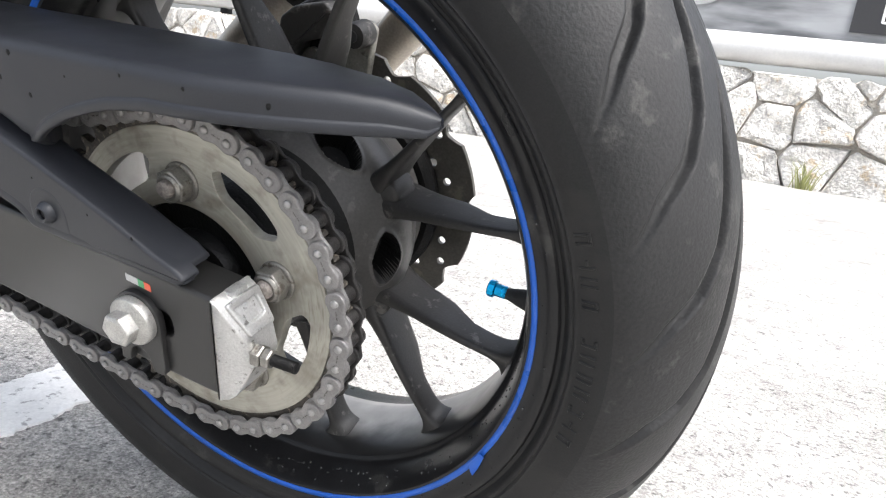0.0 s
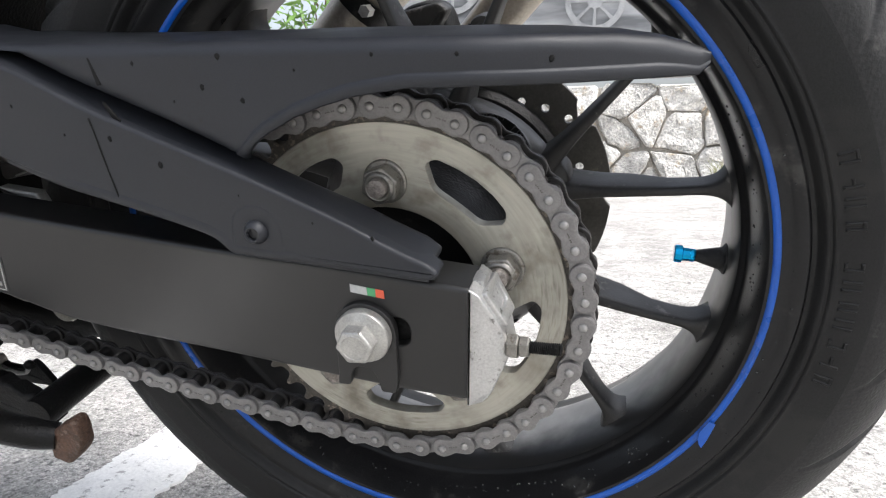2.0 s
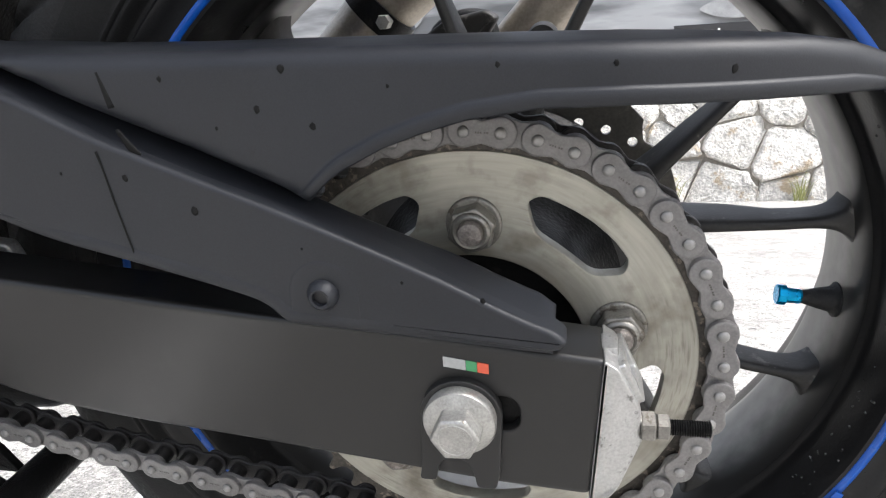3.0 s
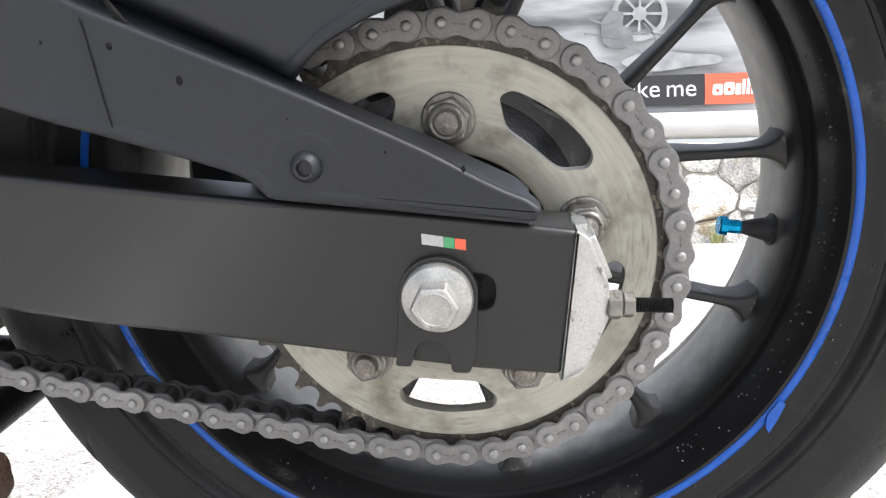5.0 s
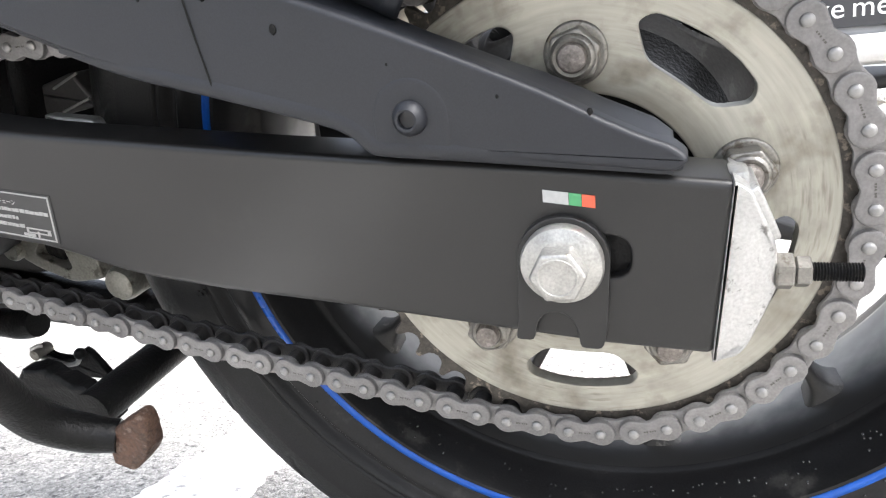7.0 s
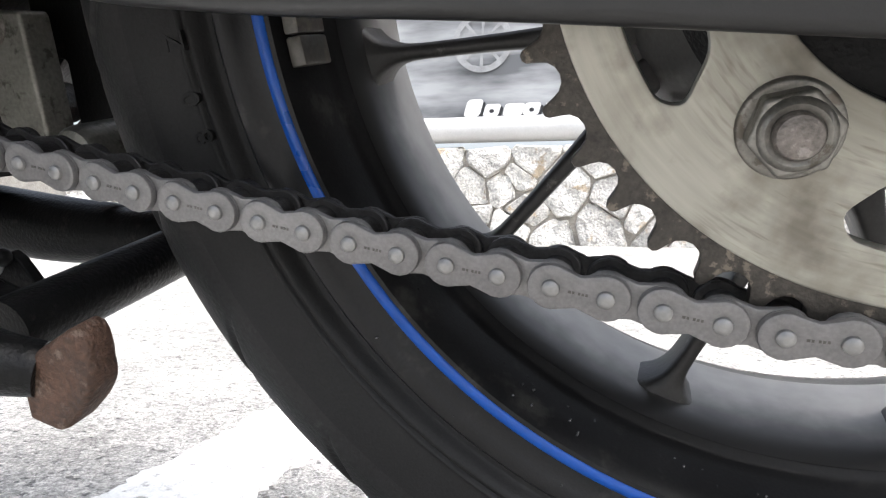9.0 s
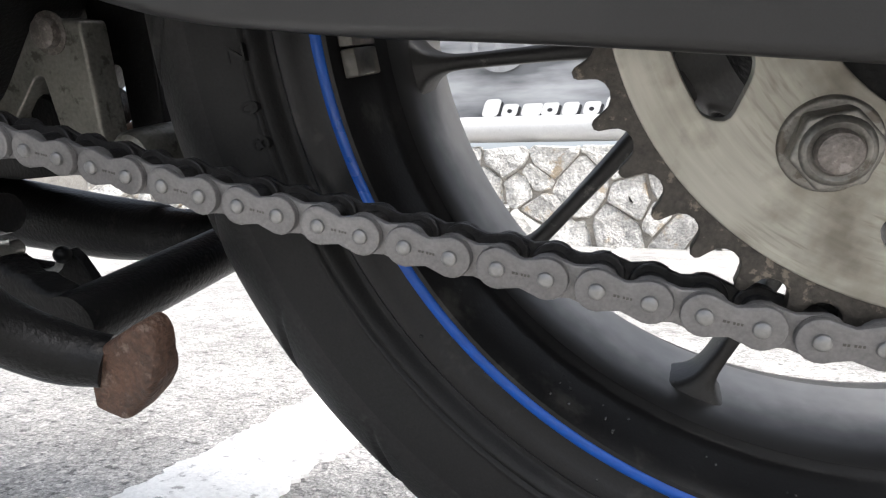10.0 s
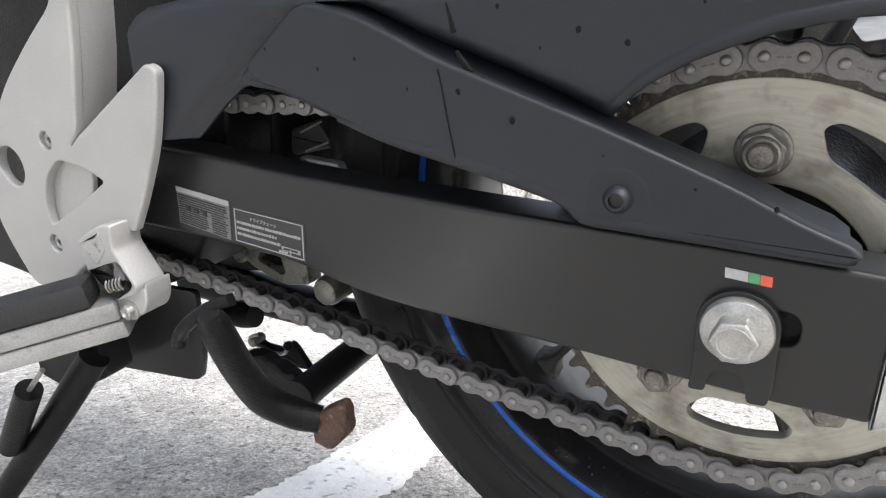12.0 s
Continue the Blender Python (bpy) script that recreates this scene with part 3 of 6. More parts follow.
def make_banner():
    bm = bmesh.new()
    xs, zs = np.linspace(-2.9, 5.2, 120), np.linspace(1.05, 2.9, 30)
    grid = []
    for z in zs:
        grid.append([bm.verts.new((x, BAN_Y + 0.02 * noise.noise(Vector((x * 2.2, z * 1.3, 1.7))) + 0.012 * math.sin(x * 5 + z * 4), z)) for x in xs])
    for a, b in zip(grid, grid[1:]):
        for i in range(len(xs) - 1):
            bm.faces.new((a[i], a[i + 1], b[i + 1], b[i]))
    ban = tagged(part("banner", bm, BANNER, sharp=0), "silver grey printed vinyl banner with motorcycle pictures", "banner")
    sol = ban.modifiers.new("thickness", "SOLIDIFY")
    sol.thickness = 0.004
    front = BAN_Y - 0.045

    def panel(name, x0, z0, x1, z1, mat, label="", y=front):
        bm = bmesh.new()
        block(bm, (x0, y, z0), (x1, y + 0.006, z1), 0.0)
        return part(name, bm, mat, ban, label)

    panel("print_panel", 0.929, 1.312, 1.930, 1.600, BLACKPRINT, "black printed panel")
    panel("print_panel", 1.934, 1.312, 2.60, 1.600, RED, "red printed panel")
    words("slogan", "bike", 0.235, WHITE, ban, pose(1.125, front - 0.003, 1.395, 90, 0, 0), "white word bike")
    words("slogan", "me", 0.235, WHITE, ban, pose(1.565, front - 0.003, 1.395, 90, 0, 0), "white word me")
    def mark(x, z, w, h, slant, hole, mat, y, name):
        """A plain rounded block of a logo, slanted, some with an oval opening."""
        loops = [rounded([(x, z), (x + w, z), (x + w + slant * h, z + h), (x + slant * h, z + h)], 0.28 * min(w, h), 4)]
        if hole:
            loops.append([(x + w * 0.5 + slant * h * 0.42 + 0.17 * w * math.cos(q), z + 0.42 * h + 0.17 * h * math.sin(q)) for q in np.linspace(0, 2 * math.pi, 13)[:-1]])
        part(name, plate(bmesh.new(), loops, y, y + 0.004, 0.0), mat, ban)

    for x, w, h, hole in ((2.00, 0.095, 0.105, True), (2.105, 0.095, 0.12, True), (2.210, 0.050, 0.105, False), (2.270, 0.030, 0.145, False), (2.312, 0.030, 0.150, False), (2.354, 0.030, 0.145, False), (2.395, 0.095, 0.105, True)):
        mark(x, 1.395, w, h, 0.06, hole, WHITE, front - 0.004, "logo_block")
    # slanted white logo blocks on a dark printed shadow
    for k, (w, h) in enumerate(((0.165, 0.172), (0.155, 0.120), (0.195, 0.118), (0.155, 0.120), (0.150, 0.120), (0.155, 0.120), (0.160, 0.170), (0.055, 0.150))):
        x = -1.865 + k * 0.198
        mark(x + 0.024, 1.222, w, h, 0.28, False, BLACKPRINT, front + 0.002, "logo_shadow")
        mark(x, 1.246, w, h, 0.28, k in (1, 3, 5), WHITE, front - 0.004, "logo_block")
    # pictured wheels and frames, printed flat
    for cx, cz, r in ((-1.68, 1.98, 0.30), (-0.30, 1.72, 0.28), (1.325, 2.19, 0.26)):
        bm = bmesh.new()
        holes = [[(cx + q * math.cos(radians(45 * k + d)), cz + q * math.sin(radians(45 * k + d))) for q, d in ((0.26 * r, 6), (0.80 * r, 2), (0.82 * r, 20), (0.80 * r, 39), (0.26 * r, 35))] for k in range(8)]
        plate(bm, [circle(cx, cz, r, 40)] + holes, front, front + 0.003, 0.0)
        part("printed_wheel", bm, PRINTGREY, ban, "printed picture of a wheel")
    # the pictured machine beside the wheel: engine, stand and the shade under it
    shade = [(1.62 + 0.47 * math.cos(q), 1.735 + (0.085 + 0.02 * math.cos(3 * q)) * math.sin(q)) for q in np.linspace(0, 2 * math.pi, 41)[:-1]]
    part("printed_shade", plate(bmesh.new(), [shade], front, front + 0.003, 0.0), PRINTGREY, ban)
    engine = rounded([(0.97, 1.93), (1.06, 1.87), (1.17, 1.86), (1.27, 1.93), (1.25, 2.03), (1.16, 2.09), (1.18, 2.20), (1.05, 2.24), (0.96, 2.12)], 0.02, 3)
    part("printed_engine", plate(bmesh.new(), [engine], front - 0.002, front + 0.001, 0.0), PRINTDARK, ban)
    for line, w in (([(0.80, 2.02), (1.10, 1.97), (1.38, 2.02), (1.62, 1.95)], 0.020), ([(1.36, 2.10), (1.46, 1.98), (1.50, 1.78)], 0.014), ([(1.20, 1.90), (1.34, 1.82), (1.52, 1.80)], 0.014), ([(0.84, 2.16), (1.00, 2.10), (1.16, 2.15)], 0.018)):
        bm = bmesh.new()
        for (xa, za), (xb, zb) in zip(line, line[1:]):
            d = Vector((zb - za, xa - xb)).normalized() * w / 2
            plate(bm, [[(xa - d.x, za - d.y), (xb - d.x, zb - d.y), (xb + d.x, zb + d.y), (xa + d.x, za + d.y)]], front - 0.004, front - 0.002, 0.0)
        part("printed_tube", bm, PRINTDARK, ban)


make_banner()


def make_shrub():
    rng = random.Random(5)
    trunk = bmesh.new()
    tube(trunk, [(-3.6, WALL_Y + 0.9, 0.4), (-3.55, WALL_Y + 0.95, 1.2), (-3.4, WALL_Y + 1.0, 2.0), (-3.45, WALL_Y + 1.05, 2.9)], [0.05, 0.04, 0.03, 0.012], 8)
    for k in range(9):
        z = 1.3 + 0.18 * k
        a = rng.uniform(0, 6.28)
        tube(trunk, [(-3.5, WALL_Y + 0.97, z), (-3.5 + 0.5 * math.cos(a), WALL_Y + 0.97 + 0.4 * math.sin(a), z + 0.35)], [0.014, 0.004], 6)
    root = tagged(part("shrub", trunk, material("shrub_bark", (0.16, 0.12, 0.08), 0.9, scale=30, vary=0.3, bump=0.3)), "green leafy shrub growing behind the wall", "shrub")
    bm = bmesh.new()
    for k in range(1500):
        c = Vector((rng.gauss(-3.55, 0.42), WALL_Y + 0.97 + rng.gauss(0, 0.25), rng.uniform(1.35, 3.1)))
        if noise.noise(c * 2.2) < -0.12:
            continue
        u = Vector((rng.uniform(-1, 1), rng.uniform(-1, 1), rng.uniform(-0.8, 0.6))).normalized()
        w = u.orthogonal().normalized()
        l, b = rng.uniform(0.05, 0.10), rng.uniform(0.014, 0.03)
        bm.faces.new([bm.verts.new(c + p) for p in (-l * u, -0.1 * l * u + b * w, l * u, -0.1 * l * u - b * w)])
    tagged(part("crown", bm, LEAFMAT, root, sharp=0), kind="stuff")


make_shrub()


def make_grass(x, y, n, seed):
    rng = random.Random(seed)
    bm = bmesh.new()
    for k in range(n):
        a, l = rng.uniform(0, 6.28), rng.uniform(0.08, 0.34)
        b = Vector((x + rng.gauss(0, 0.03), y + rng.gauss(0, 0.012), -0.01))
        lean = Vector((0.35 * math.cos(a), 0.2 * math.sin(a) - 0.12, 1)).normalized() * l
        s = Vector((0.004, 0, 0))
        m = b + 0.6 * lean
        t = b + lean + Vector((0.06 * math.cos(a), 0, -0.03))
        v = [bm.verts.new(p) for p in (b - s, b + s, m + s * 0.7, t, m - s * 0.7)]
        bm.faces.new(v)
    tagged(part("grass_tuft", bm, GRASSMAT, sharp=0), "thin dry grass tuft at the foot of the stone wall", "grass", kind="stuff")


make_grass(0.855, WALL_Y - 0.09, 55, 3)
make_grass(1.95, WALL_Y - 0.08, 30, 8)


# ---- the motorcycle, leaning on its side stand ----
bike = tagged(new("motorcycle"), "black motorcycle with blue rim tape leaning on its side stand", "motorcycle")
bike.matrix_world = pose(-0.0006, -0.1107, 0.2807, 15.653, 0.989, 0)
MID = 0.115          # the wheel's mid plane
TYRE_R = 0.3205
TEETH, PITCH = 45, 0.015875
PR = PITCH / 2 / math.sin(math.pi / TEETH)


def make_tyre(parent):
    """Turned carcass; the tread grooves are sunk into its surface."""
    half = glide([(TYRE_R, 0.0, 0), (TYRE_R - 0.0022, 0.02, 0), (TYRE_R - 0.0085, 0.04, 0), (TYRE_R - 0.0175, 0.056, 0), (TYRE_R - 0.030, 0.070, 0),
                  (TYRE_R - 0.043, 0.0785, 0), (TYRE_R - 0.055, 0.0808, 0), (TYRE_R - 0.067, 0.0795, 0), (0.2455, 0.0775, 0), (0.2440, 0.0779, 0), (0.2425, 0.0762, 0), (0.2408, 0.0764, 0), (0.2390, 0.0745, 0),
                  (0.2365, 0.0705, 0), (0.2335, 0.0695, 0), (0.2300, 0.066, 0)], 5)
    left = [(p.x, MID - p.y) for p in half]
    right = [(p.x, MID + p.y) for p in half[1:]]
    prof = np.array(left[::-1] + right)
    seg = np.r_[0, np.cumsum(np.hypot(*np.diff(prof, axis=0).T))]
    seg -= seg[len(left) - 1]
    # even steps over the tread, the turned steps on the walls
    s = np.concatenate([seg[seg < -0.109], np.arange(-0.109, 0.1091, 0.0011), seg[seg > 0.109]])
    r, y = np.interp(s, seg, prof[:, 0]), np.interp(s, seg, prof[:, 1])
    n = 1800
    th = np.arange(n) * 2 * np.pi / n
    depth = np.zeros((len(s), n))
    count = 26
    p = np.linspace(0, 1, 140)
    soft = lambda q: q * q * (3 - 2 * q)
    S = s[:, None]
    run, out = np.radians([0, 5.5, 8, 12, 16.3, 21.8, 28]), np.array([0.1005, 0.075, 0.057, 0.040, 0.030, 0.020, 0.006])
    for k in range(count):
        for sign, off in ((-1, 0.0), (1, 0.5)):
            # a long groove from the crown that hooks out to the shoulder and fades there
            back = p * run[-1]
            tc = np.radians(1.1 + 360 / count * (k + off)) + back
            sc = sign * np.interp(back, run, out)
            width = 0.0041 * np.clip(np.minimum(p / 0.22, (1 - p) / 0.3), 0.12, 1) ** 0.7
            deep = 0.0058 * np.clip(np.minimum(p / 0.25, (1 - p) / 0.15), 0.1, 1)
            for a, b, w, dp in zip(tc, sc, width, deep):
                da = (th - a + np.pi) % (2 * np.pi) - np.pi
                cols = np.where(np.abs(da) < 0.02)[0]
                d = np.hypot(da[None, cols] * 0.31, S - b)
                depth[:, cols] = np.maximum(depth[:, cols], soft(np.clip((w - d) / 0.0032 + 0.5, 0, 1)) * dp)
    # fine step where tread compound meets the sidewall
    depth += (0.0007 * np.clip((np.abs(s) - 0.1065) / 0.0012, 0, 1))[:, None]
    nr, ny = np.gradient(y, s), -np.gradient(r, s)
    rr = r[:, None] - np.abs(nr)[:, None] * depth
    yy = y[:, None] - np.where(np.abs(s) < 0.104, ny, 0)[:, None] * depth * np.sign(nr)[:, None]
    verts = np.stack([rr * np.cos(th), yy + 0 * rr, rr * np.sin(th)], -1).reshape(-1, 3)
    i, j = np.meshgrid(np.arange(len(s) - 1), np.arange(n), indexing="ij")
    jn = (j + 1) % n
    faces = np.stack([i * n + j, i * n + jn, (i + 1) * n + jn, (i + 1) * n + j], -1).reshape(-1, 4)
    me = bpy.data.meshes.new("tyre")
    me.from_pydata(verts.tolist(), [], faces.tolist())
    me.materials.append(RUBBER)
    me.materials.append(TREAD)
    worn = np.repeat(np.abs((s[:-1] + s[1:]) / 2) < 0.1065, n)
    me.polygons.foreach_set("material_index", worn.astype(np.int32))
    tyre = link_mesh("tyre", me, RUBBER, parent, "worn black rubber road tyre with curved grooves", sharp=0)
    # raised sidewall writing, too worn to read
    rng = random.Random(2)
    for base in (17,):
        for k in range(12):
            if k == 4:
                continue
            at = base - 2.75 * k + rng.uniform(-0.2, 0.2)
            bm = bmesh.new()
            w = rng.uniform(1.1, 1.6)
            bars = [(0, 0.4, 0, 1)] + rng.choice(([(0.4, w, 0.8, 1), (w - 0.4, w, 0, 0.8)], [(0.4, w, 0.42, 0.6)], [(w - 0.4, w, 0, 1)], [(0.4, w, 0, 0.2), (0.4, w, 0.8, 1)]))
            for lo, hi, r0, r1 in bars:
                q0, q1 = 0.2475 + 0.0095 * r0, 0.2475 + 0.0095 * r1
                plate(bm, [[polar(q0, at + lo), polar(q0, at + hi), polar(q1, at + hi), polar(q1, at + lo)]], -0.0010, 0.002, 0.0005, 1)
            for v in bm.verts:
                v.co.y += float(np.interp(math.hypot(v.co.x, v.co.z), prof[: len(left), 0], prof[: len(left), 1]))
            part("sidewall_mark", bm, RUBBER, parent)
    for text, at in (("8", -164.9), ("0", -168.3), ("Z", -173.0)):
        x, z = polar(0.2418, at)
        words("size_mark", text, 0.0115, RUBBER, parent, Matrix.Translation((x, 0.0374, z)) @ Matrix.Rotation(radians(90 - at), 4, "Y") @ Matrix.Rotation(radians(90), 4, "X"), thick=0.0012)
    return tyre


def make_wheel():
    prof = [(0.2335, -0.0700), (0.2322, -0.0712), (0.2290, -0.0712), (0.2262, -0.0690), (0.2225, -0.0672), (0.2200, -0.0668), (0.2130, -0.0652),
            (0.2108, -0.0615), (0.2086, -0.053), (0.2066, -0.042), (0.2058, -0.0365), (0.2043, -0.0345), (0.2022, -0.0330), (0.2008, -0.030), (0.1994, -0.020),
            (0.1986, 0.0), (0.1988, 0.020), (0.1996, 0.030), (0.2010, 0.034), (0.2050, 0.042), (0.2080, 0.053), (0.2130, 0.0652),
            (0.2200, 0.0668), (0.2262, 0.0690), (0.2290, 0.0712), (0.2322, 0.0712), (0.2335, 0.0700),
            (0.2280, 0.064), (0.2185, 0.050), (0.2100, 0.030), (0.2085, 0.0), (0.2100, -0.030), (0.2185, -0.050), (0.2280, -0.064)]
    bm = bmesh.new()
    lathe(bm, [(r, MID + y) for r, y in prof], 200, closed=True)
    barrel = bmesh.new()
    lathe(barrel, [(r - 0.0006, MID + y) for r, y in prof[12:20]], 200)
    wheel = part("rear_wheel", bm, RIM, bike, "black cast alloy rear wheel with dusty V spokes", sharp=40)
    part("barrel", barrel, BARREL, wheel, "dust coated inner rim barrel", sharp=40)
    make_tyre(wheel)
    # tape stripe round the rim, one end lapped over in a frayed tail
    for side in (-1, 1):
        bm = bmesh.new()
        n = 220
        a = [[bm.verts.new((*polar(r, 360 * k / n)[:1], MID + side * y, polar(r, 360 * k / n)[1])) for k in range(n)] for r, y in ((0.2190, 0.0668), (0.2188, 0.0673), (0.2150, 0.0663), (0.2148, 0.0656))]
        for p, q in zip(a, a[1:]):
            for i in range(n):
                bm.faces.new((p[i], p[(i + 1) % n], q[(i + 1) % n], q[i]))
        part("rim_tape", bm, BLUE, wheel, "bright blue adhesive rim stripe", sharp=0)
    bm = bmesh.new()
    tail = [polar(r, a) for r, a in ((0.2150, -28.0), (0.2195, -28.0), (0.2222, -31.2), (0.2236, -33.4), (0.2204, -33.0), (0.2180, -32.4), (0.2150, -31.0))]
    plate(bm, [tail], MID - 0.0690, MID - 0.0680, 0.0002, 1)
    part("rim_tape", bm, BLUE, wheel, "frayed blue tape end")
    # hub: a smooth dish behind the sprocket with a lens shaped window between each pair of spoke roots
    prof = np.array([(0.030, 0.022), (0.056, 0.022), (0.0590, 0.025), (0.0605, 0.032), (0.0612, 0.048), (0.0628, 0.060), (0.0670, 0.0705), (0.0730, 0.0810), (0.0800, 0.0915), (0.0870, 0.1015), (0.0925, 0.1095), (0.0955, 0.117),
                     (0.0955, 0.130), (0.091, 0.144), (0.084, 0.154), (0.080, 0.178), (0.03, 0.180)])
    seg = np.r_[0, np.cumsum(np.hypot(*np.diff(prof, axis=0).T))]
    s = np.arange(0, seg[-1], 0.0010)
    rad, yy = np.interp(s, seg, prof[:, 0]), np.interp(s, seg, prof[:, 1])
    for k in range(6):
        rad = np.convolve(np.pad(rad, 2, mode="edge"), np.ones(5) / 5, "valid")
        yy = np.convolve(np.pad(yy, 2, mode="edge"), np.ones(5) / 5, "valid")
    n = 720
    th = np.arange(n) * 360 / n
    a = (th[None, :] - 25.3) % 60 - 30
    mid = np.interp(0.1035, yy[: len(yy) // 2], s[: len(yy) // 2])
    e = np.abs(a / 14.0) ** 1.5 + np.abs((s[:, None] - mid) / 0.0115) ** 1.7
    deep = np.clip((1 - e) / 0.10, 0, 1)
    lipped = np.exp(-((e - 1.12) / 0.16) ** 2) * 0.0010
    rad = rad[:, None] - 0.022 * deep + lipped
    yy = yy[:, None] + 0.012 * deep - lipped
    bm = bmesh.new()
    rings = [[bm.verts.new((q * math.cos(radians(t)), y, q * math.sin(radians(t)))) for q, y, t in zip(row, ys, th)] for row, ys in zip(rad.tolist(), yy.tolist())]
    for p, q in zip(rings, rings[1:]):
        for i in range(n):
            bm.faces.new((p[i], p[(i + 1) % n], q[(i + 1) % n], q[i]))
    # shade in the windows and behind the sprocket is put in as black faces
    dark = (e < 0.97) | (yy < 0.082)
    me = bpy.data.meshes.new("hub")
    bm.to_mesh(me)
    bm.free()
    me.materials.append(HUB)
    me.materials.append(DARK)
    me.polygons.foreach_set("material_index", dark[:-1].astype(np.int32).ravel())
    link_mesh("hub", me, HUB, wheel, "dusty dark grey wheel hub, inner shade painted black, with oval windows", sharp=50)
    # spokes in pairs
    def spoke(lug, end):
        bm = bmesh.new()
        a, b = Vector(polar(0.080, lug)), Vector(polar(0.2008, end))
        d = (b - a).normalized()
        nrm = Vector((-d.y, d.x))
        rings = []
        for t, w, dep in ((0.0, 0.020, 0.034), (0.10, 0.0165, 0.033), (0.20, 0.0120, 0.030), (0.32, 0.0092, 0.027), (0.50, 0.0076, 0.025), (0.68, 0.0070, 0.024), (0.80, 0.0070, 0.0235), (0.86, 0.0078, 0.0235), (0.89, 0.0090, 0.024), (0.915, 0.0110, 0.0245), (0.937, 0.0140, 0.025), (0.957, 0.0180, 0.026), (0.975, 0.0235, 0.027), (0.989, 0.0300, 0.0275), (1.0, 0.0370, 0.028)):
            k = min(max((t - 0.84) / 0.12, 0.0), 1.0)
            side = (nrm * (1 - k) + Vector(polar(1, end + 90)) * k).normalized()
            c, bend = a + (b - a) * t, k
            ring = []
            for k in range(16):
                q = 2 * math.pi * k / 16
                u, v = math.cos(q), math.sin(q)
                e = 0.55 - 0.1 * bend
                u, v = math.copysign(abs(u) ** e, u), math.copysign(abs(v) ** e, v)
                p = c + side * (u * w / 2)
                p = p * (1 + (c.length / p.length - 1) * bend)
                ring.append(bm.verts.new((p.x, MID + 0.008 - 0.011 * min(t / 0.6, 1.0) + v * dep / 2 * (1.0 + (0.9 * min(max((0.7 - t) / 0.2, 0.0), 1.0) if v > 0 else 0.0)), p.y)))
            rings.append(ring)
        for p, q in zip(rings, rings[1:]):
            for i in range(16):
                bm.faces.new((p[i], p[(i + 1) % 16], q[(i + 1) % 16], q[i]))
        bm.faces.new(rings[0]), bm.faces.new(rings[-1])
        part("spoke", bm, SPOKE, wheel, sharp=50)
    for k in range(6):
        lug = 25.3 + 60 * k
        spoke(lug + 4.0, lug + 15.6)
        spoke(lug - 4.0, lug - 14.8)
        bm = bmesh.new()
        d = Vector(polar(1, lug))
        nrm = Vector((-d.y, d.x))
        rings = []
        for r, w, dep in ((0.060, 0.046, 0.040), (0.074, 0.037, 0.036), (0.086, 0.030, 0.033), (0.094, 0.026, 0.031), (0.0985, 0.022, 0.029), (0.1010, 0.016, 0.027), (0.1022, 0.008, 0.025)):
            ring = []
            for q in range(24):
                u, v = math.cos(2 * math.pi * q / 24), math.sin(2 * math.pi * q / 24)
                u, v = math.copysign(abs(u) ** 0.6, u), math.copysign(abs(v) ** 0.6, v)
                p = d * r + nrm * (u * w / 2)
                ring.append(bm.verts.new((p.x, MID + 0.008 + v * dep / 2, p.y)))
            rings.append(ring)
        for p, q in zip(rings, rings[1:]):
            for i in range(24):
                bm.faces.new((p[i], p[(i + 1) % 24], q[(i + 1) % 24], q[i]))
        bm.faces.new(rings[0]), bm.faces.new(rings[-1])
        part("spoke_lug", bm, SPOKE, wheel, sharp=50)
    # valve
    v = Vector((*polar(1, -4.6),))
    def along(bm, pairs, n=18):
        rings = []
        for r, rad in pairs:
            c = v * r
            t = Vector((-v.y, v.x))
            rings.append([bm.verts.new((c.x + t.x * rad * math.cos(2 * math.pi * k / n), MID - 0.003 + rad * math.sin(2 * math.pi * k / n), c.y + t.y * rad * math.cos(2 * math.pi * k / n))) for k in range(n)])
        for a, b in zip(rings, rings[1:]):
            for i in range(n):
                bm.faces.new((a[i], a[(i + 1) % n], b[(i + 1) % n], b[i]))
        bm.faces.new(rings[0]), bm.faces.new(rings[-1])
        return bm
    part("valve_stem", along(bmesh.new(), [(0.2060, 0.0105), (0.1972, 0.0105), (0.1962, 0.0090), (0.1945, 0.0076), (0.188, 0.0062), (0.182, 0.0046), (0.1785, 0.0038), (0.177, 0.0038)]), PEGRUB, wheel, "black rubber valve stem")
    bm = along(bmesh.new(), [(0.1790, 0.0042), (0.1780, 0.0046), (0.1710, 0.0046), (0.1703, 0.0062), (0.1660, 0.0062), (0.1653, 0.0054)], 10)
    part("valve_cap", bm, ANOD, wheel, "blue anodised valve cap", sharp=20)
    # stick-on balance weights inside the rim
    for a in (-174.4, -171.1):
        m = Matrix.Rotation(-radians(a), 4, "Y")
        part("balance_weight", block(bmesh.new(), (0.2035, MID - 0.062, -0.0056), (0.2100, MID - 0.040, 0.0056), 0.001, m), DISC, wheel, "grey stick-on balance weight")
    # drops of water standing on the lower rim
    rng = random.Random(31)
    bm = bmesh.new()
    for k in range(190):
        a, y = rng.gauss(-45, 55), MID + rng.choice((-0.058, -0.052, -0.047, -0.069))  + rng.uniform(-0.002, 0.002)
        if not -150 < a < 70:
            continue
        r = float(np.interp(y - MID, [-0.0712, -0.0690, -0.0668, -0.0652, -0.0615, -0.053, -0.042], [0.2290, 0.2262, 0.2200, 0.2130, 0.2108, 0.2086, 0.2066]))
        x, z = polar(r, a)
        size = rng.uniform(0.0003, 0.0010)
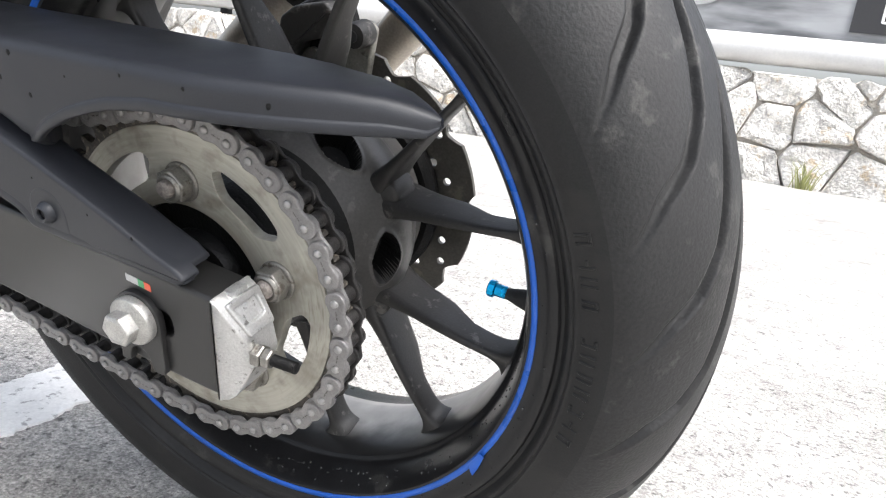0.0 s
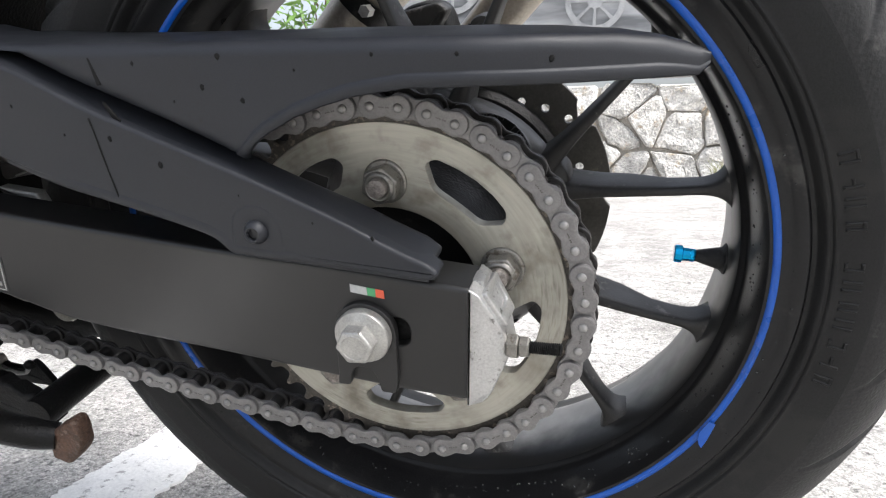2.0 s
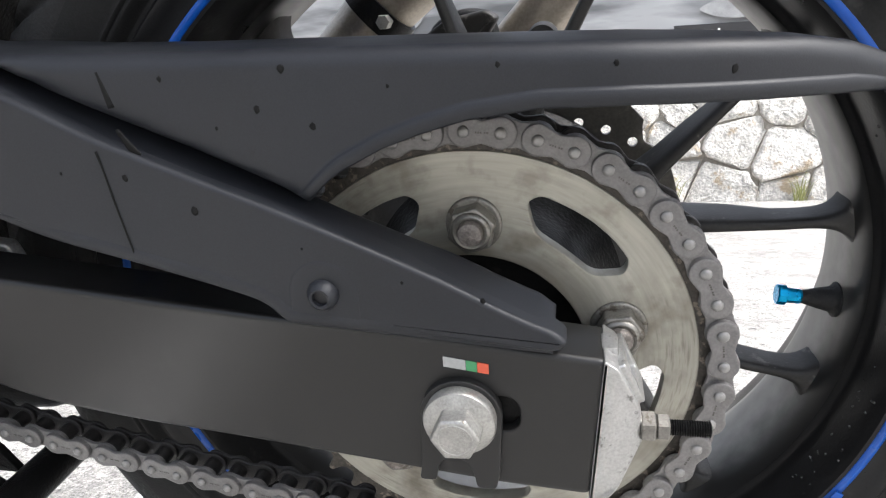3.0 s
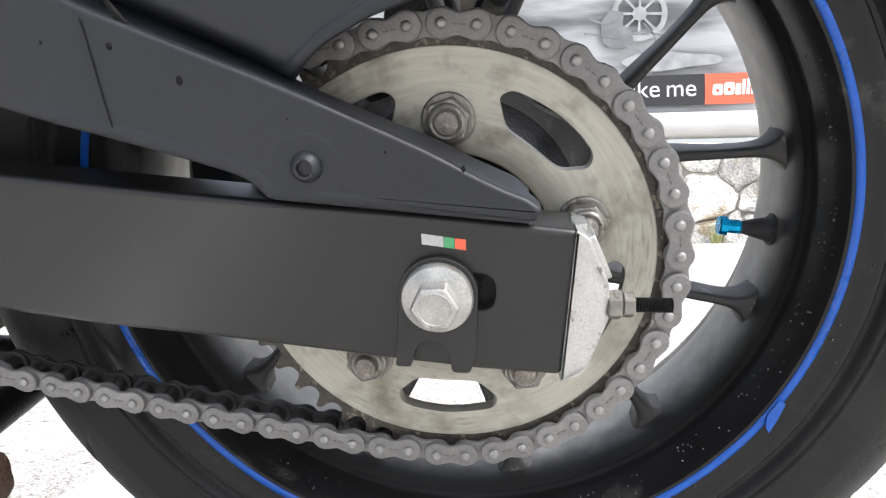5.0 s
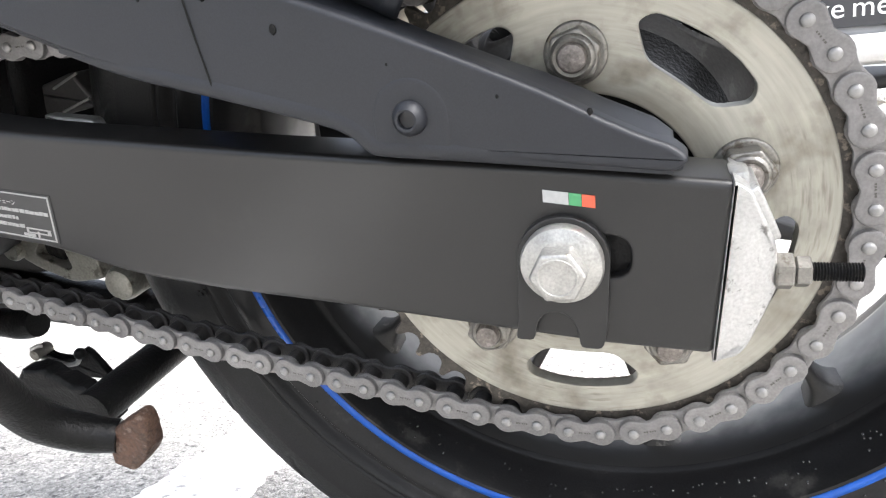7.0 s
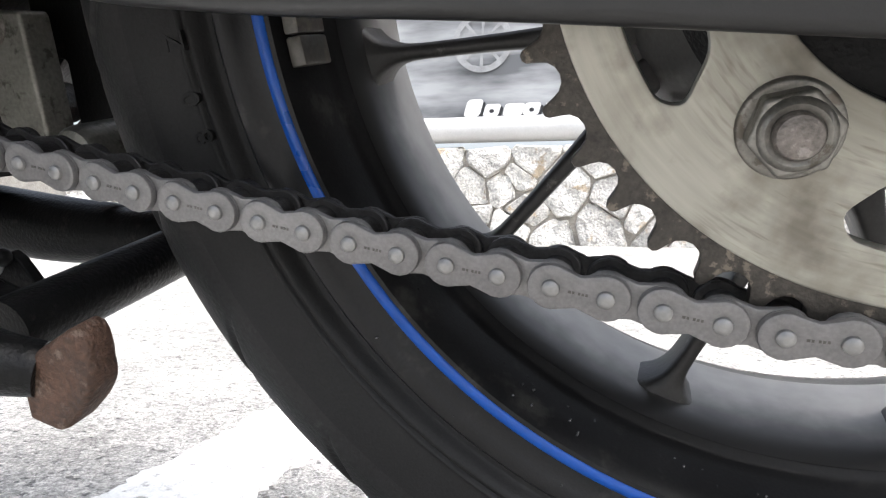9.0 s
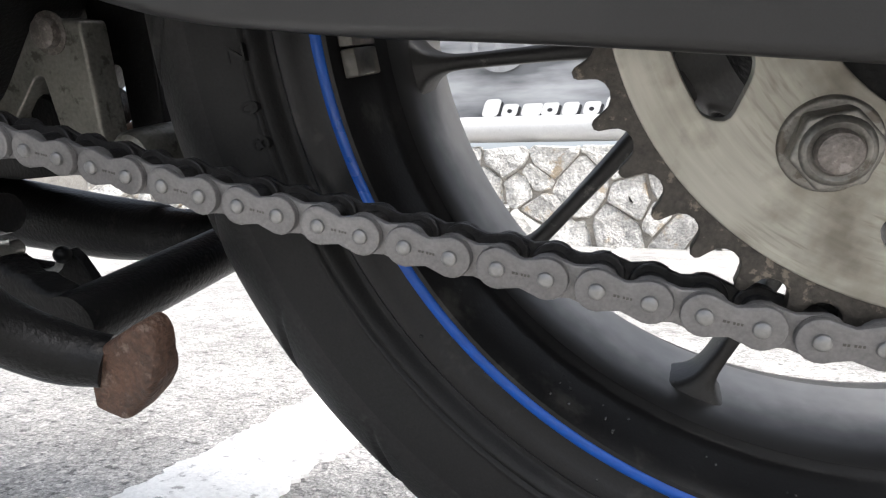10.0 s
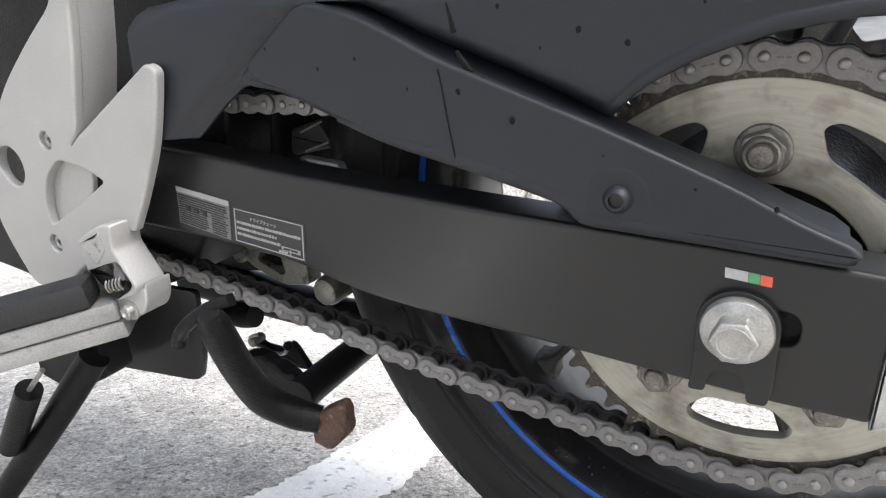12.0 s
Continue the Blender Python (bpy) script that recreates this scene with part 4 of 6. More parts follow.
        made = bmesh.ops.create_icosphere(bm, subdivisions=1, radius=size)
        bmesh.ops.translate(bm, verts=made["verts"], vec=(x, y, z))
    tagged(part("water_drop", bm, DROP, wheel, sharp=0), kind="stuff")
    # brake disc with wavy edge and drilled holes
    outline = []
    for k in range(264):
        a = 360 * k / 264
        u = ((a - 0.8 + 16.36) % 32.727) - 16.36
        outline.append(polar(0.1185 - 0.0085 * max(0.0, 1 - abs(u) / 6.0) ** 0.7, a))
    holes = [circle(0, 0, 0.0815, 90)]
    for k in range(11):
        for da, r in ((0, 0.0885), (-11, 0.096), (-21.5, 0.104)):
            holes.append(circle(*polar(r, 57 + da + 32.727 * k), 0.0034, 10))
    carrier = lathe(bmesh.new(), [(0.060, 0.176), (0.084, 0.178), (0.0885, 0.184), (0.0885, 0.1905), (0.060, 0.1915)], 120)
    part("disc_carrier", carrier, DARK, wheel, "black disc carrier")
    part("brake_disc", plate(bmesh.new(), [outline] + holes, 0.1925, 0.1965, 0.0003, 1), DISC, wheel, "drilled wavy steel brake disc")
    return wheel


make_wheel()


def make_sprocket():
    slots = []
    for k in range(5):
        c = 52.3 + 72 * k
        pts = [polar(r, c + a) for r, a in ((0.0715, 13.5), (0.0845, 20.0), (0.0895, 16.5), (0.0895, 8), (0.0898, 0), (0.0895, -8), (0.0885, -15.5), (0.0830, -18.5), (0.0712, -13.0), (0.0700, 0))]
        slots.append(rounded(pts, 0.004, 3))
    bm = bmesh.new()
    plate(bm, [circle(0, 0, 0.1042, 120), circle(0, 0, 0.0545, 72)] + slots, 0.0065, 0.0145, 0.0006, 2, 0.0004)
    sp = part("rear_sprocket", bm, ZINC, bike, "worn grey steel rear sprocket with five slots")
    outline = []
    for k in range(TEETH):
        g = 90 + 360 / TEETH * k
        c, er = Vector(polar(PR, g)), Vector(polar(1, g))
        et = Vector((-er.y, er.x))
        for q in (-78, -52, -26, 0, 26, 52, 78):
            outline.append(tuple(c + 0.0053 * (math.sin(radians(q)) * et - math.cos(radians(q)) * er)))
        outline += [polar(PR + 0.0022, g + 3.1), polar(PR + 0.0032, g + 3.6), polar(PR + 0.0032, g + 4.4), polar(PR + 0.0022, g + 4.9)]
    part("tooth_ring", plate(bmesh.new(), [outline, circle(0, 0, 0.1030, 120)], 0.0076, 0.0136, 0.0008, 2, 0.0008), TOOTH, sp, "dark greasy toothed rim")
    for k in range(5):
        x, z = polar(0.0703, 88.4 + 72 * k)
        seat = part("washer", plate(bmesh.new(), [circle(x, z, 0.0130, 36)], 0.0046, 0.007, 0.0012), NUT, sp)
        nut = bmesh.new()
        plate(nut, [rounded(hexagon(x, z, 0.0114, 0.3 + k), 0.0010, 2)], -0.0042, 0.006, 0.0012)
        lathe(nut, [(0.0062, -0.0056), (0.0074, -0.0060), (0.0084, -0.0054), (0.0092, -0.0040), (0.0092, 0.002)], 28, x, z)
        part("nut", nut, NUT, sp, "plated sprocket nut")
        st = bmesh.new()
        lathe(st, [(0.0, -0.0092), (0.0036, -0.0094), (0.0052, -0.0086), (0.0058, -0.0070), (0.0058, 0.0)], 20, x, z)
        part("stud", st, RUSTBOLT, sp, "rust-tinged stud end")
    # cush drive carrier behind the plate
    bm = bmesh.new()
    lathe(bm, [(0.020, 0.016), (0.0535, 0.016), (0.054, 0.0095), (0.058, 0.0085), (0.058, 0.0146), (0.0640, 0.0150), (0.0660, 0.018), (0.0660, 0.0215), (0.02, 0.0218)], 90, caps=True)
    part("carrier", bm, DARK, sp, "black sprocket carrier")
    bm = bmesh.new()
    lathe(bm, [(0.009, -0.010), (0.016, -0.010), (0.017, 0.006), (0.030, 0.008), (0.034, 0.014), (0.034, 0.018)], 48, caps=True)
    part("spacer", bm, DARK, sp, "dark axle spacer")


make_sprocket()


def chain_points():
    """Pin centres: round the sprocket, then along the lower run, and the upper run the other way."""
    pts = {j: Vector(polar(PR, 90 - 360 / TEETH * j)) for j in range(-2, 25)}
    low = glide([(*polar(PR, -94 - 8), 0), (-0.0403, -0.1106, 0), (-0.0720, -0.1054, 0), (-0.1031, -0.0999, 0), (-0.1495, -0.0921, 0), (-0.1953, -0.0834, 0), (-0.2404, -0.0747, 0), (-0.2852, -0.0652, 0), (-0.40, -0.0420, 0), (-0.56, -0.0095, 0)], 60)
    up = glide([(*polar(PR, 106), 0), (-0.0480, 0.1050, 0), (-0.075, 0.1000, 0), (-0.12, 0.0955, 0), (-0.20, 0.0945, 0), (-0.30, 0.0968, 0), (-0.56, 0.1050, 0)], 80)
    for run, first, step, count in ((low, 24, 1, 30), (up, -2, -1, 31)):
        cur, i = pts[first], 0
        for k in range(1, count + 1):
            while i < len(run) - 1 and (Vector(run[i][:2]) - cur).length < PITCH or (step > 0 and run[i].x > cur.x):
                i += 1
                if i >= len(run) - 1:
                    break
            if i >= len(run) - 1:
                break
            cur = cur + (Vector(run[i][:2]) - cur).normalized() * PITCH
            pts[first + step * k] = cur
    return pts


def make_chain():
    pts = chain_points()
    def outline(r, waist):
        out = []
        h = PITCH / 2
        for k in range(13):
            a = radians(-118 + 236 * k / 12)
            out.append((h + r * math.cos(a), r * math.sin(a)))
        out.append((0.0, waist))
        for k in range(13):
            a = radians(62 + 236 * k / 12)
            out.append((-h + r * math.cos(a), r * math.sin(a)))
        out.append((0.0, -waist))
        return out
    def mesh(bm, name, mat):
        bmesh.ops.recalc_face_normals(bm, faces=bm.faces[:])
        me = bpy.data.meshes.new(name)
        bm.to_mesh(me)
        bm.free()
        me.shade_smooth()
        me.set_sharp_from_angle(angle=radians(35))
        me.materials.append(mat)
        return me
    h = PITCH / 2
    bm = bmesh.new()
    plate(bm, [outline(0.0071, 0.0050)], 0.0006, 0.0026, 0.0009, 2)
    outer_front = mesh(bm, "outer_plate", CHAIN)
    bm = bmesh.new()
    plate(bm, [outline(0.0071, 0.0050)], 0.0184, 0.0204, 0.0004, 1)
    outer_back = mesh(bm, "outer_plate", GREASE)
    bm = bmesh.new()
    plate(bm, [outline(0.0074, 0.0056)], 0.0034, 0.0054, 0.0005, 2)
    for x in (-h, h):
        lathe(bm, [(0.0072, 0.0026), (0.0072, 0.0034)], 20, x, 0, caps=True)
    inner_front = mesh(bm, "inner_plate", CHAIN)
    bm = bmesh.new()
    plate(bm, [outline(0.0074, 0.0056)], 0.0156, 0.0176, 0.0004, 1)
    for x in (-h, h):
        lathe(bm, [(0.0051, 0.0054), (0.0051, 0.0156)], 16, x, 0, caps=True)
    inner_back = mesh(bm, "roller_link", GREASE)
    bm = bmesh.new()
    for x in (-h, h):
        lathe(bm, [(0.0008, -0.0014), (0.0018, -0.0012), (0.0025, -0.0005), (0.0027, 0.001)], 16, x, 0, caps=True)
        lathe(bm, [(0.0027, 0.02), (0.0025, 0.0212)], 12, x, 0, caps=True)
    pins = mesh(bm, "pin", PIN)
    bm = bmesh.new()
    for x0, x1 in ((-0.0028, -0.0021), (-0.0018, -0.0010), (-0.0007, 0.0000), (0.0010, 0.0017), (0.0020, 0.0029)):
        plate(bm, [[(x0, -0.0004), (x1, -0.0004), (x1, 0.0004), (x0, 0.0004)]], 0.0005, 0.0007, 0.0)
    stamp = mesh(bm, "stamp", DISC)
    root = None
    keys = sorted(pts)
    for j in keys[:-1]:
        if j + 1 not in pts:
            continue
        a, b = pts[j], pts[j + 1]
        c = (a + b) / 2
        ang = math.atan2((b - a).y, (b - a).x)
        m = Matrix.Translation((c.x, 0, c.y)) @ Matrix.Rotation(-ang, 4, "Y")
        for me in ((outer_front, outer_back, pins, stamp) if j % 2 == 0 else (inner_front, inner_back)):
            ob = new(me.name.split(".")[0] if root else "drive_chain", me)
            ob.matrix_local = m
            if root is None:
                ob.parent = bike
                root = ob
                inv = m.inverted()
                tagged(root, "grey steel drive chain, greasy inside")
            else:
                ob.parent = root
                ob.matrix_local = inv @ m


make_chain()

# ---- swing arm ----
def on_arm(bm):
    for v in bm.verts:
        v.co.y += -0.034 * (v.co.x - 0.06)
    return bm


ARM = [(0.0610, 0.0292, 0.004), (-0.0046, 0.0358), (-0.0711, 0.0408, 0.02), (-0.1354, 0.0460, 0.02), (-0.20, 0.0520, 0.02), (-0.2731, 0.0588, 0.03), (-0.330, 0.0680, 0.03), (-0.42, 0.0760), (-0.52, 0.0780),
       (-0.52, 0.012), (-0.42, 0.0115), (-0.3338, 0.0055, 0.02), (-0.2634, -0.0030, 0.02), (-0.2207, -0.0160, 0.02), (-0.1662, -0.0225, 0.02), (-0.1058, -0.0270, 0.02), (-0.0222, -0.0350), (0.0155, -0.0384), (0.0556, -0.0400, 0.004)]


def make_swingarm():
    slot = rounded([(-0.012, 0.0088), (0.0250, 0.0088), (0.0250, -0.0088), (-0.012, -0.0088)], 0.008, 5)
    bm = bmesh.new()
    plate(bm, [rounded(ARM, 0.004, 5), slot], -0.040, -0.009, 0.0032, 5, 0.003)
    arm = part("swing_arm", on_arm(bm), SATIN, bike, "satin black box section swing arm", sharp=30)
    # far leg of the arm and the cross member ahead of the tyre
    bm = bmesh.new()
    plate(bm, [rounded(ARM, 0.004, 4)], 0.222, 0.250, 0.004, 3, 0.004)
    part("far_leg", bm, SATIN, arm)
    bm = bmesh.new()
    block(bm, (-0.47, 0.0, 0.004), (-0.385, 0.222, 0.062), 0.008)
    part("cross_member", bm, DARK, arm)
    # dark inside of the axle slot
    bm = bmesh.new()
    plate(bm, [rounded([(-0.026, 0.014), (0.038, 0.014), (0.038, -0.014), (-0.026, -0.014)], 0.008, 4)], -0.034, -0.012, 0.001)
    part("slot_liner", on_arm(bm), DARK, arm)
    # axle plate with two feet under the arm
    bm = bmesh.new()
    pts = [(-0.0176, 0.0005, 0.0), *[polar(0.0178, a) + (0.0,) for a in (165, 150, 135, 120, 105, 90, 75, 60, 45, 30, 15)], (0.0176, 0.0, 0.0), (0.0160, -0.030, 0.002), (0.0140, -0.0385, 0.002), (0.0054, -0.0383, 0.002), (0.0046, -0.0310, 0.003),
           (0.0022, -0.0245, 0.003), (-0.0035, -0.0220, 0.003), (-0.0092, -0.0235, 0.003), (-0.0122, -0.0290, 0.003), (-0.0130, -0.0358, 0.002), (-0.0208, -0.0357, 0.002), (-0.0192, -0.028, 0.002)]
    plate(bm, [rounded(pts, 0.001, 2)], -0.0420, -0.0372, 0.0005)
    part("axle_plate", bm, SATIN, arm, "black stamped axle plate")
    # axle bolt
    bm = bmesh.new()
    lathe(bm, [(0.0155, -0.0418), (0.0159, -0.0462), (0.0152, -0.0476), (0.0120, -0.0492), (0.0100, -0.0502), (0.0, -0.0502)], 48)
    bolt = part("axle_bolt", bm, BOLT, arm, "zinc plated flanged axle bolt")
    bm = bmesh.new()
    plate(bm, [rounded(hexagon(0, 0, 0.0108, 0.06), 0.0009, 2)], -0.0585, -0.0490, 0.0016)
    lathe(bm, [(0.0, -0.0578), (0.0060, -0.0578), (0.0068, -0.0587), (0.0076, -0.0587), (0.0084, -0.0580)], 32)
    part("bolt_head", bm, BOLT, arm, "hexagonal bolt head")
    bm = bmesh.new()
    lathe(bm, [(0.0085, -0.044), (0.0085, 0.25), (0.014, 0.25), (0.014, 0.262)], 32, caps=True)
    part("axle", bm, BOLT, arm)
    # chain adjuster: cast end cap, lock nuts and stud
    bm = bmesh.new()
    cap = [(0.0592, 0.0300, 0.001), (0.0650, 0.0262, 0.002), (0.0748, 0.0040, 0.003), (0.0772, -0.0140, 0.003), (0.0665, -0.0372, 0.004), (0.0545, -0.0425, 0.001)]
    plate(bm, [rounded(cap, 0.002, 4)], -0.0412, -0.0085, 0.0008, 3, 0.0015)
    for v in bm.verts:
        if v.co.y < -0.02:
            v.co.y += 0.95 * max(0.0, v.co.x - 0.0660 - 0.10 * (v.co.z + 0.01))
    # raised frame round a pocket on the slanted end
    rim = bmesh.new()
    plate(rim, [rounded([(0.0005, -0.0375), (0.0245, -0.0310), (0.0250, -0.0100), (0.0005, -0.0100)], 0.002, 3), rounded([(0.0050, -0.0335), (0.0175, -0.0270), (0.0165, -0.0140), (0.0050, -0.0150)], 0.0015, 3)], -0.0024, 0.0006, 0.0009)
    slant = Vector((0.0098, 0.0, -0.0222)).normalized()
    out = Vector((-slant.z, 0.0, slant.x))
    for v in rim.verts:
        u, h, w = v.co.x, -v.co.y, v.co.z
        v.co = Vector((0.0650, 0.0, 0.0262)) + slant * u + out * h + Vector((0, w, 0))
    cast = part("adjuster_cap", bm, ALU, arm, "scuffed cast aluminium chain adjuster cap")
    part("pocket_frame", rim, ALU, cast)
    bm = bmesh.new()
    block(bm, (0.058, -0.030, 0.022), (0.0655, -0.016, 0.0300), 0.002)
    part("cap_lug", bm, ALU, arm)
    def rod(prof, mat, name, label="", six=False):
        bm = bmesh.new()
        n = 6 if six else 20
        rings = [[bm.verts.new((x, -0.0280 + r * math.cos(2 * math.pi * k / n + 0.4), -0.0092 + r * math.sin(2 * math.pi * k / n + 0.4))) for k in range(n)] for x, r in prof]
        for a, b in zip(rings, rings[1:]):
            for i in range(n):
                bm.faces.new((a[i], a[(i + 1) % n], b[(i + 1) % n], b[i]))
        bm.faces.new(rings[0]), bm.faces.new(rings[-1])
        part(name, bm, mat, arm, label)
    rod([(0.0755, 0.0062), (0.0763, 0.0070), (0.0810, 0.0070), (0.0818, 0.0062)], NUT, "lock_nut", "plated lock nut", True)
    rod([(0.0822, 0.0052), (0.0828, 0.0060), (0.0868, 0.0060), (0.0876, 0.0052)], NUT, "lock_nut", "plated lock nut", True)
    thread = [(0.075, 0.0034)]
    x = 0.0876
    while x < 0.1040:
        thread += [(x, 0.0030), (x + 0.0005, 0.0036)]
        x += 0.0010
    thread += [(x, 0.0028)]
    rod(thread, DARK, "adjuster_stud", "black threaded stud")
    # tricolour sticker
    for x0, x1, mat in ((-0.0070, 0.0026, STICKER), (0.0028, 0.0074, GREEN), (0.0076, 0.0124, RED)):
        bm = bmesh.new()
        zz = lambda q: 0.0236 - 0.128 * (q - 0.0027)
        plate(bm, [[(x0, zz(x0) - 0.0024), (x1, zz(x1) - 0.0024), (x1, zz(x1) + 0.0024), (x0, zz(x0) + 0.0024)]], -0.0404, -0.0399, 0.0)
        part("sticker", on_arm(bm), mat, arm, "small tricolour sticker piece")
    # instruction labels
    def quad(name, corners, mat, lift, label=""):
        bm = bmesh.new()
        loop = corners if area2(corners) > 0 else corners[::-1]
        plate(bm, [loop], -0.040 - lift, -0.0398, 0.0)
        return part(name, on_arm(bm), mat, arm, label)
    A, B = [(-0.3210, 0.0370), (-0.3719, 0.0450), (-0.3763, 0.0175), (-0.3262, 0.0084)], [(-0.2557, 0.0258), (-0.3181, 0.0333), (-0.3223, 0.0083), (-0.2595, -0.0002)]
    def spot(q, u, v):
        tr, tl, bl, br = (Vector(c) for c in q)
        return tuple((tl * (1 - u) + tr * u) * (1 - v) + (bl * (1 - u) + br * u) * v)
    def bar(q, u0, v0, u1, v1, mat, lift=0.0008, name="label_bar"):
        quad(name, [spot(q, u0, v0), spot(q, u1, v0), spot(q, u1, v1), spot(q, u0, v1)], mat, lift)
    quad("label", A, LABELGREY, 0.0004, "silver and black data label")
    bar(A, 0.0, 0.0, 1.0, 0.13, LABELPRINT)
    rng = random.Random(9)
    for k in range(13):
        v = 0.19 + 0.062 * k
        for lo, hi in ((0.03, 0.97),) if v < 0.5 else ((0.03, 0.60), (0.66, 0.97)):
            bar(A, lo, v, hi - rng.uniform(0, 0.08), v + 0.026, BLACKPRINT)
    for k in range(3):
        bar(A, 0.18 + 0.16 * k, 0.44, 0.25 + 0.16 * k, 0.58, BLACKPRINT, 0.0012)
    quad("label", B, LABEL, 0.0004, "black chain care label with white print")
    for r in ((0.02, 0.03, 0.98, 0.055), (0.02, 0.945, 0.98, 0.97), (0.02, 0.03, 0.033, 0.97), (0.967, 0.03, 0.98, 0.97)):
        bar(B, *r, LABELPRINT)
    for k in range(3):
        v, u = 0.36 + 0.165 * k, 0.05
        end = 0.93 if k == 0 else 0.62
        while u < end:
            w = rng.uniform(0.015, 0.05)
            bar(B, u, v + rng.uniform(0, 0.015), u + w, v + 0.075, LABELPRINT)
            u += w + rng.uniform(0.006, 0.014)
    for r in ((0.68, 0.74, 0.93, 0.765), (0.68, 0.83, 0.93, 0.855), (0.68, 0.74, 0.70, 0.855), (0.90, 0.74, 0.93, 0.855), (0.79, 0.80, 0.805, 0.93), (0.64, 0.87, 0.76, 0.93)):
        bar(B, *r, LABELPRINT)
    o = Vector(spot(B, 0.25, 0.26))
    words("label_title", "ドライブチェーン", 0.0030, LABELPRINT, arm, Matrix.Translation((o.x, -0.0412 - 0.034 * (o.x - 0.06), o.y)) @ Matrix.Rotation(radians(-1.95), 4, "Z") @ Matrix.Rotation(radians(7.8), 4, "Y") @ Matrix.Rotation(radians(90), 4, "X"), bold=0.00010)


make_swingarm()


# ---- chain guard ----
def sweep(bm):
    """The blade bends in towards the wheel behind the sprocket."""
    for v in bm.verts:
        if v.co.x > 0.055:
            v.co.y += 0.052 * ((v.co.x - 0.055) / 0.115) ** 1.6


def make_guard():
    # blade: rolled top, side face and a raised lip along the lower edge, one moulding
    #      x, top, bottom, depth of the top, shoulder radius, lip
    rows = [(-0.3690, 0.1560, 0.1200, 0.080, 0.010, 0), (-0.3640, 0.1605, 0.0990, 0.080, 0.012, 0), (-0.3550, 0.1638, 0.0818, 0.080, 0.0125, 0), (-0.3240, 0.1650, 0.0818, 0.080, 0.0075, 0), (-0.2960, 0.1655, 0.1015, 0.080, 0.0075, 0), (-0.2780, 0.1657, 0.1125, 0.080, 0.0075, 0), (-0.2640, 0.1658, 0.1155, 0.080, 0.0075, 0), (-0.24, 0.1610, 0.1250, 0.080, 0.0075, 0), (-0.18, 0.1570, 0.1250, 0.080, 0.0075, 0),
            (-0.13, 0.1552, 0.1150, 0.080, 0.0075, 0), (-0.090, 0.1546, 0.1030, 0.080, 0.0075, 0), (-0.076, 0.1545, 0.0960, 0.080, 0.0075, 0.6), (-0.066, 0.1543, 0.0900, 0.079, 0.0075, 1), (-0.0600, 0.1542, 0.0930, 0.079, 0.0075, 1), (-0.0535, 0.1541, 0.0985, 0.079, 0.0075, 1), (-0.047, 0.1540, 0.1045, 0.079, 0.0075, 1), (-0.041, 0.1539, 0.1085, 0.079, 0.0075, 1),
            (-0.024, 0.1537, 0.1170, 0.079, 0.0075, 1), (-0.008, 0.1534, 0.1225, 0.078, 0.0075, 1), (0.008, 0.1531, 0.1268, 0.078, 0.0075, 1), (0.034, 0.1526, 0.1303, 0.077, 0.0075, 1), (0.066, 0.1518, 0.1305, 0.075, 0.0075, 1), (0.095, 0.1505, 0.1292, 0.064, 0.0075, 1),
            (0.126, 0.1478, 0.1276, 0.047, 0.0075, 1), (0.146, 0.1440, 0.1263, 0.032, 0.0075, 1), (0.156, 0.1405, 0.1256, 0.022, 0.0075, 0.9), (0.1640, 0.1372, 0.1250, 0.012, 0.0060, 0.7), (0.1690, 0.1346, 0.1290, 0.005, 0.0020, 0.3)]
    tab = np.array(rows)
    extra = [x for x in np.arange(-0.365, 0.168, 0.006) if np.abs(tab[:, 0] - x).min() > 0.0022]
    keys = np.sort(np.concatenate([tab[:, 0], extra]))
    tab = np.stack([keys] + [np.interp(keys, tab[:, 0], tab[:, k]) for k in range(1, 6)], -1)
    valley_x, valley_z = (-0.21, -0.192, -0.16, -0.145, -0.105, -0.07, -0.060, -0.0535), (0.158, 0.150, 0.1345, 0.128, 0.1115, 0.0955, 0.0900, 0.080)
    bm = bmesh.new()
    rings = []
    flat = -0.0385
    for x, top, low, deep, rr, lip in tab.tolist():
        rr = min(rr, 0.8 * (top - low), 0.8 * deep)
        face = flat
        band = min(0.0052, 0.3 * (top - low)) * max(lip, 0.2)
        out = 0.0016 * lip
        sec = [(face + deep, top - 0.0055), (face + deep - 0.0003, top - 0.0032)] + [(face + rr + (deep - rr) * f, top - 0.003 * f * f) for f in (0.9, 0.66, 0.33)]
        for k in range(9):
            q = math.pi / 2 * (1 - k / 8)
            sec.append((face + rr * (1 - math.cos(q)), top - rr + rr * math.sin(q)))
        knee = low + band + 0.0016
        sec += [(face, knee + f * (top - rr - knee)) for f in (0.7, 0.5, 0.34, 0.22, 0.12, 0.05)]
        sec += [(face, knee), (face - 0.5 * out, knee - 0.0006), (face - out, knee - 0.0014), (face - out, low + 0.0010), (face - out + 0.0010, low), (face + 0.0025, low), (face + 0.0030, low + 0.001)]
        floor = float(np.interp(x, valley_x, valley_z))
        back = [min(max((floor + 0.011 - z) / 0.012, 0.0), 1.0) ** 1.6 * 0.0205 if z < top - 0.6 * rr and -0.21 < x < -0.054 else 0.0 for y, z in sec]
        sec = [(y + b, z) for (y, z), b in zip(sec, back)]
        # the front block stands proud behind a slanting crease and falls away forwards
        ahead = [-0.2228 + 1.5 * (z - 0.1547) - x for y, z in sec]
        sec = [(y - 0.0068 * min(max(a / 0.010, 0.0), 1.0) + 0.055 * max(a - 0.008, 0.0), z) for (y, z), a in zip(sec, ahead)]
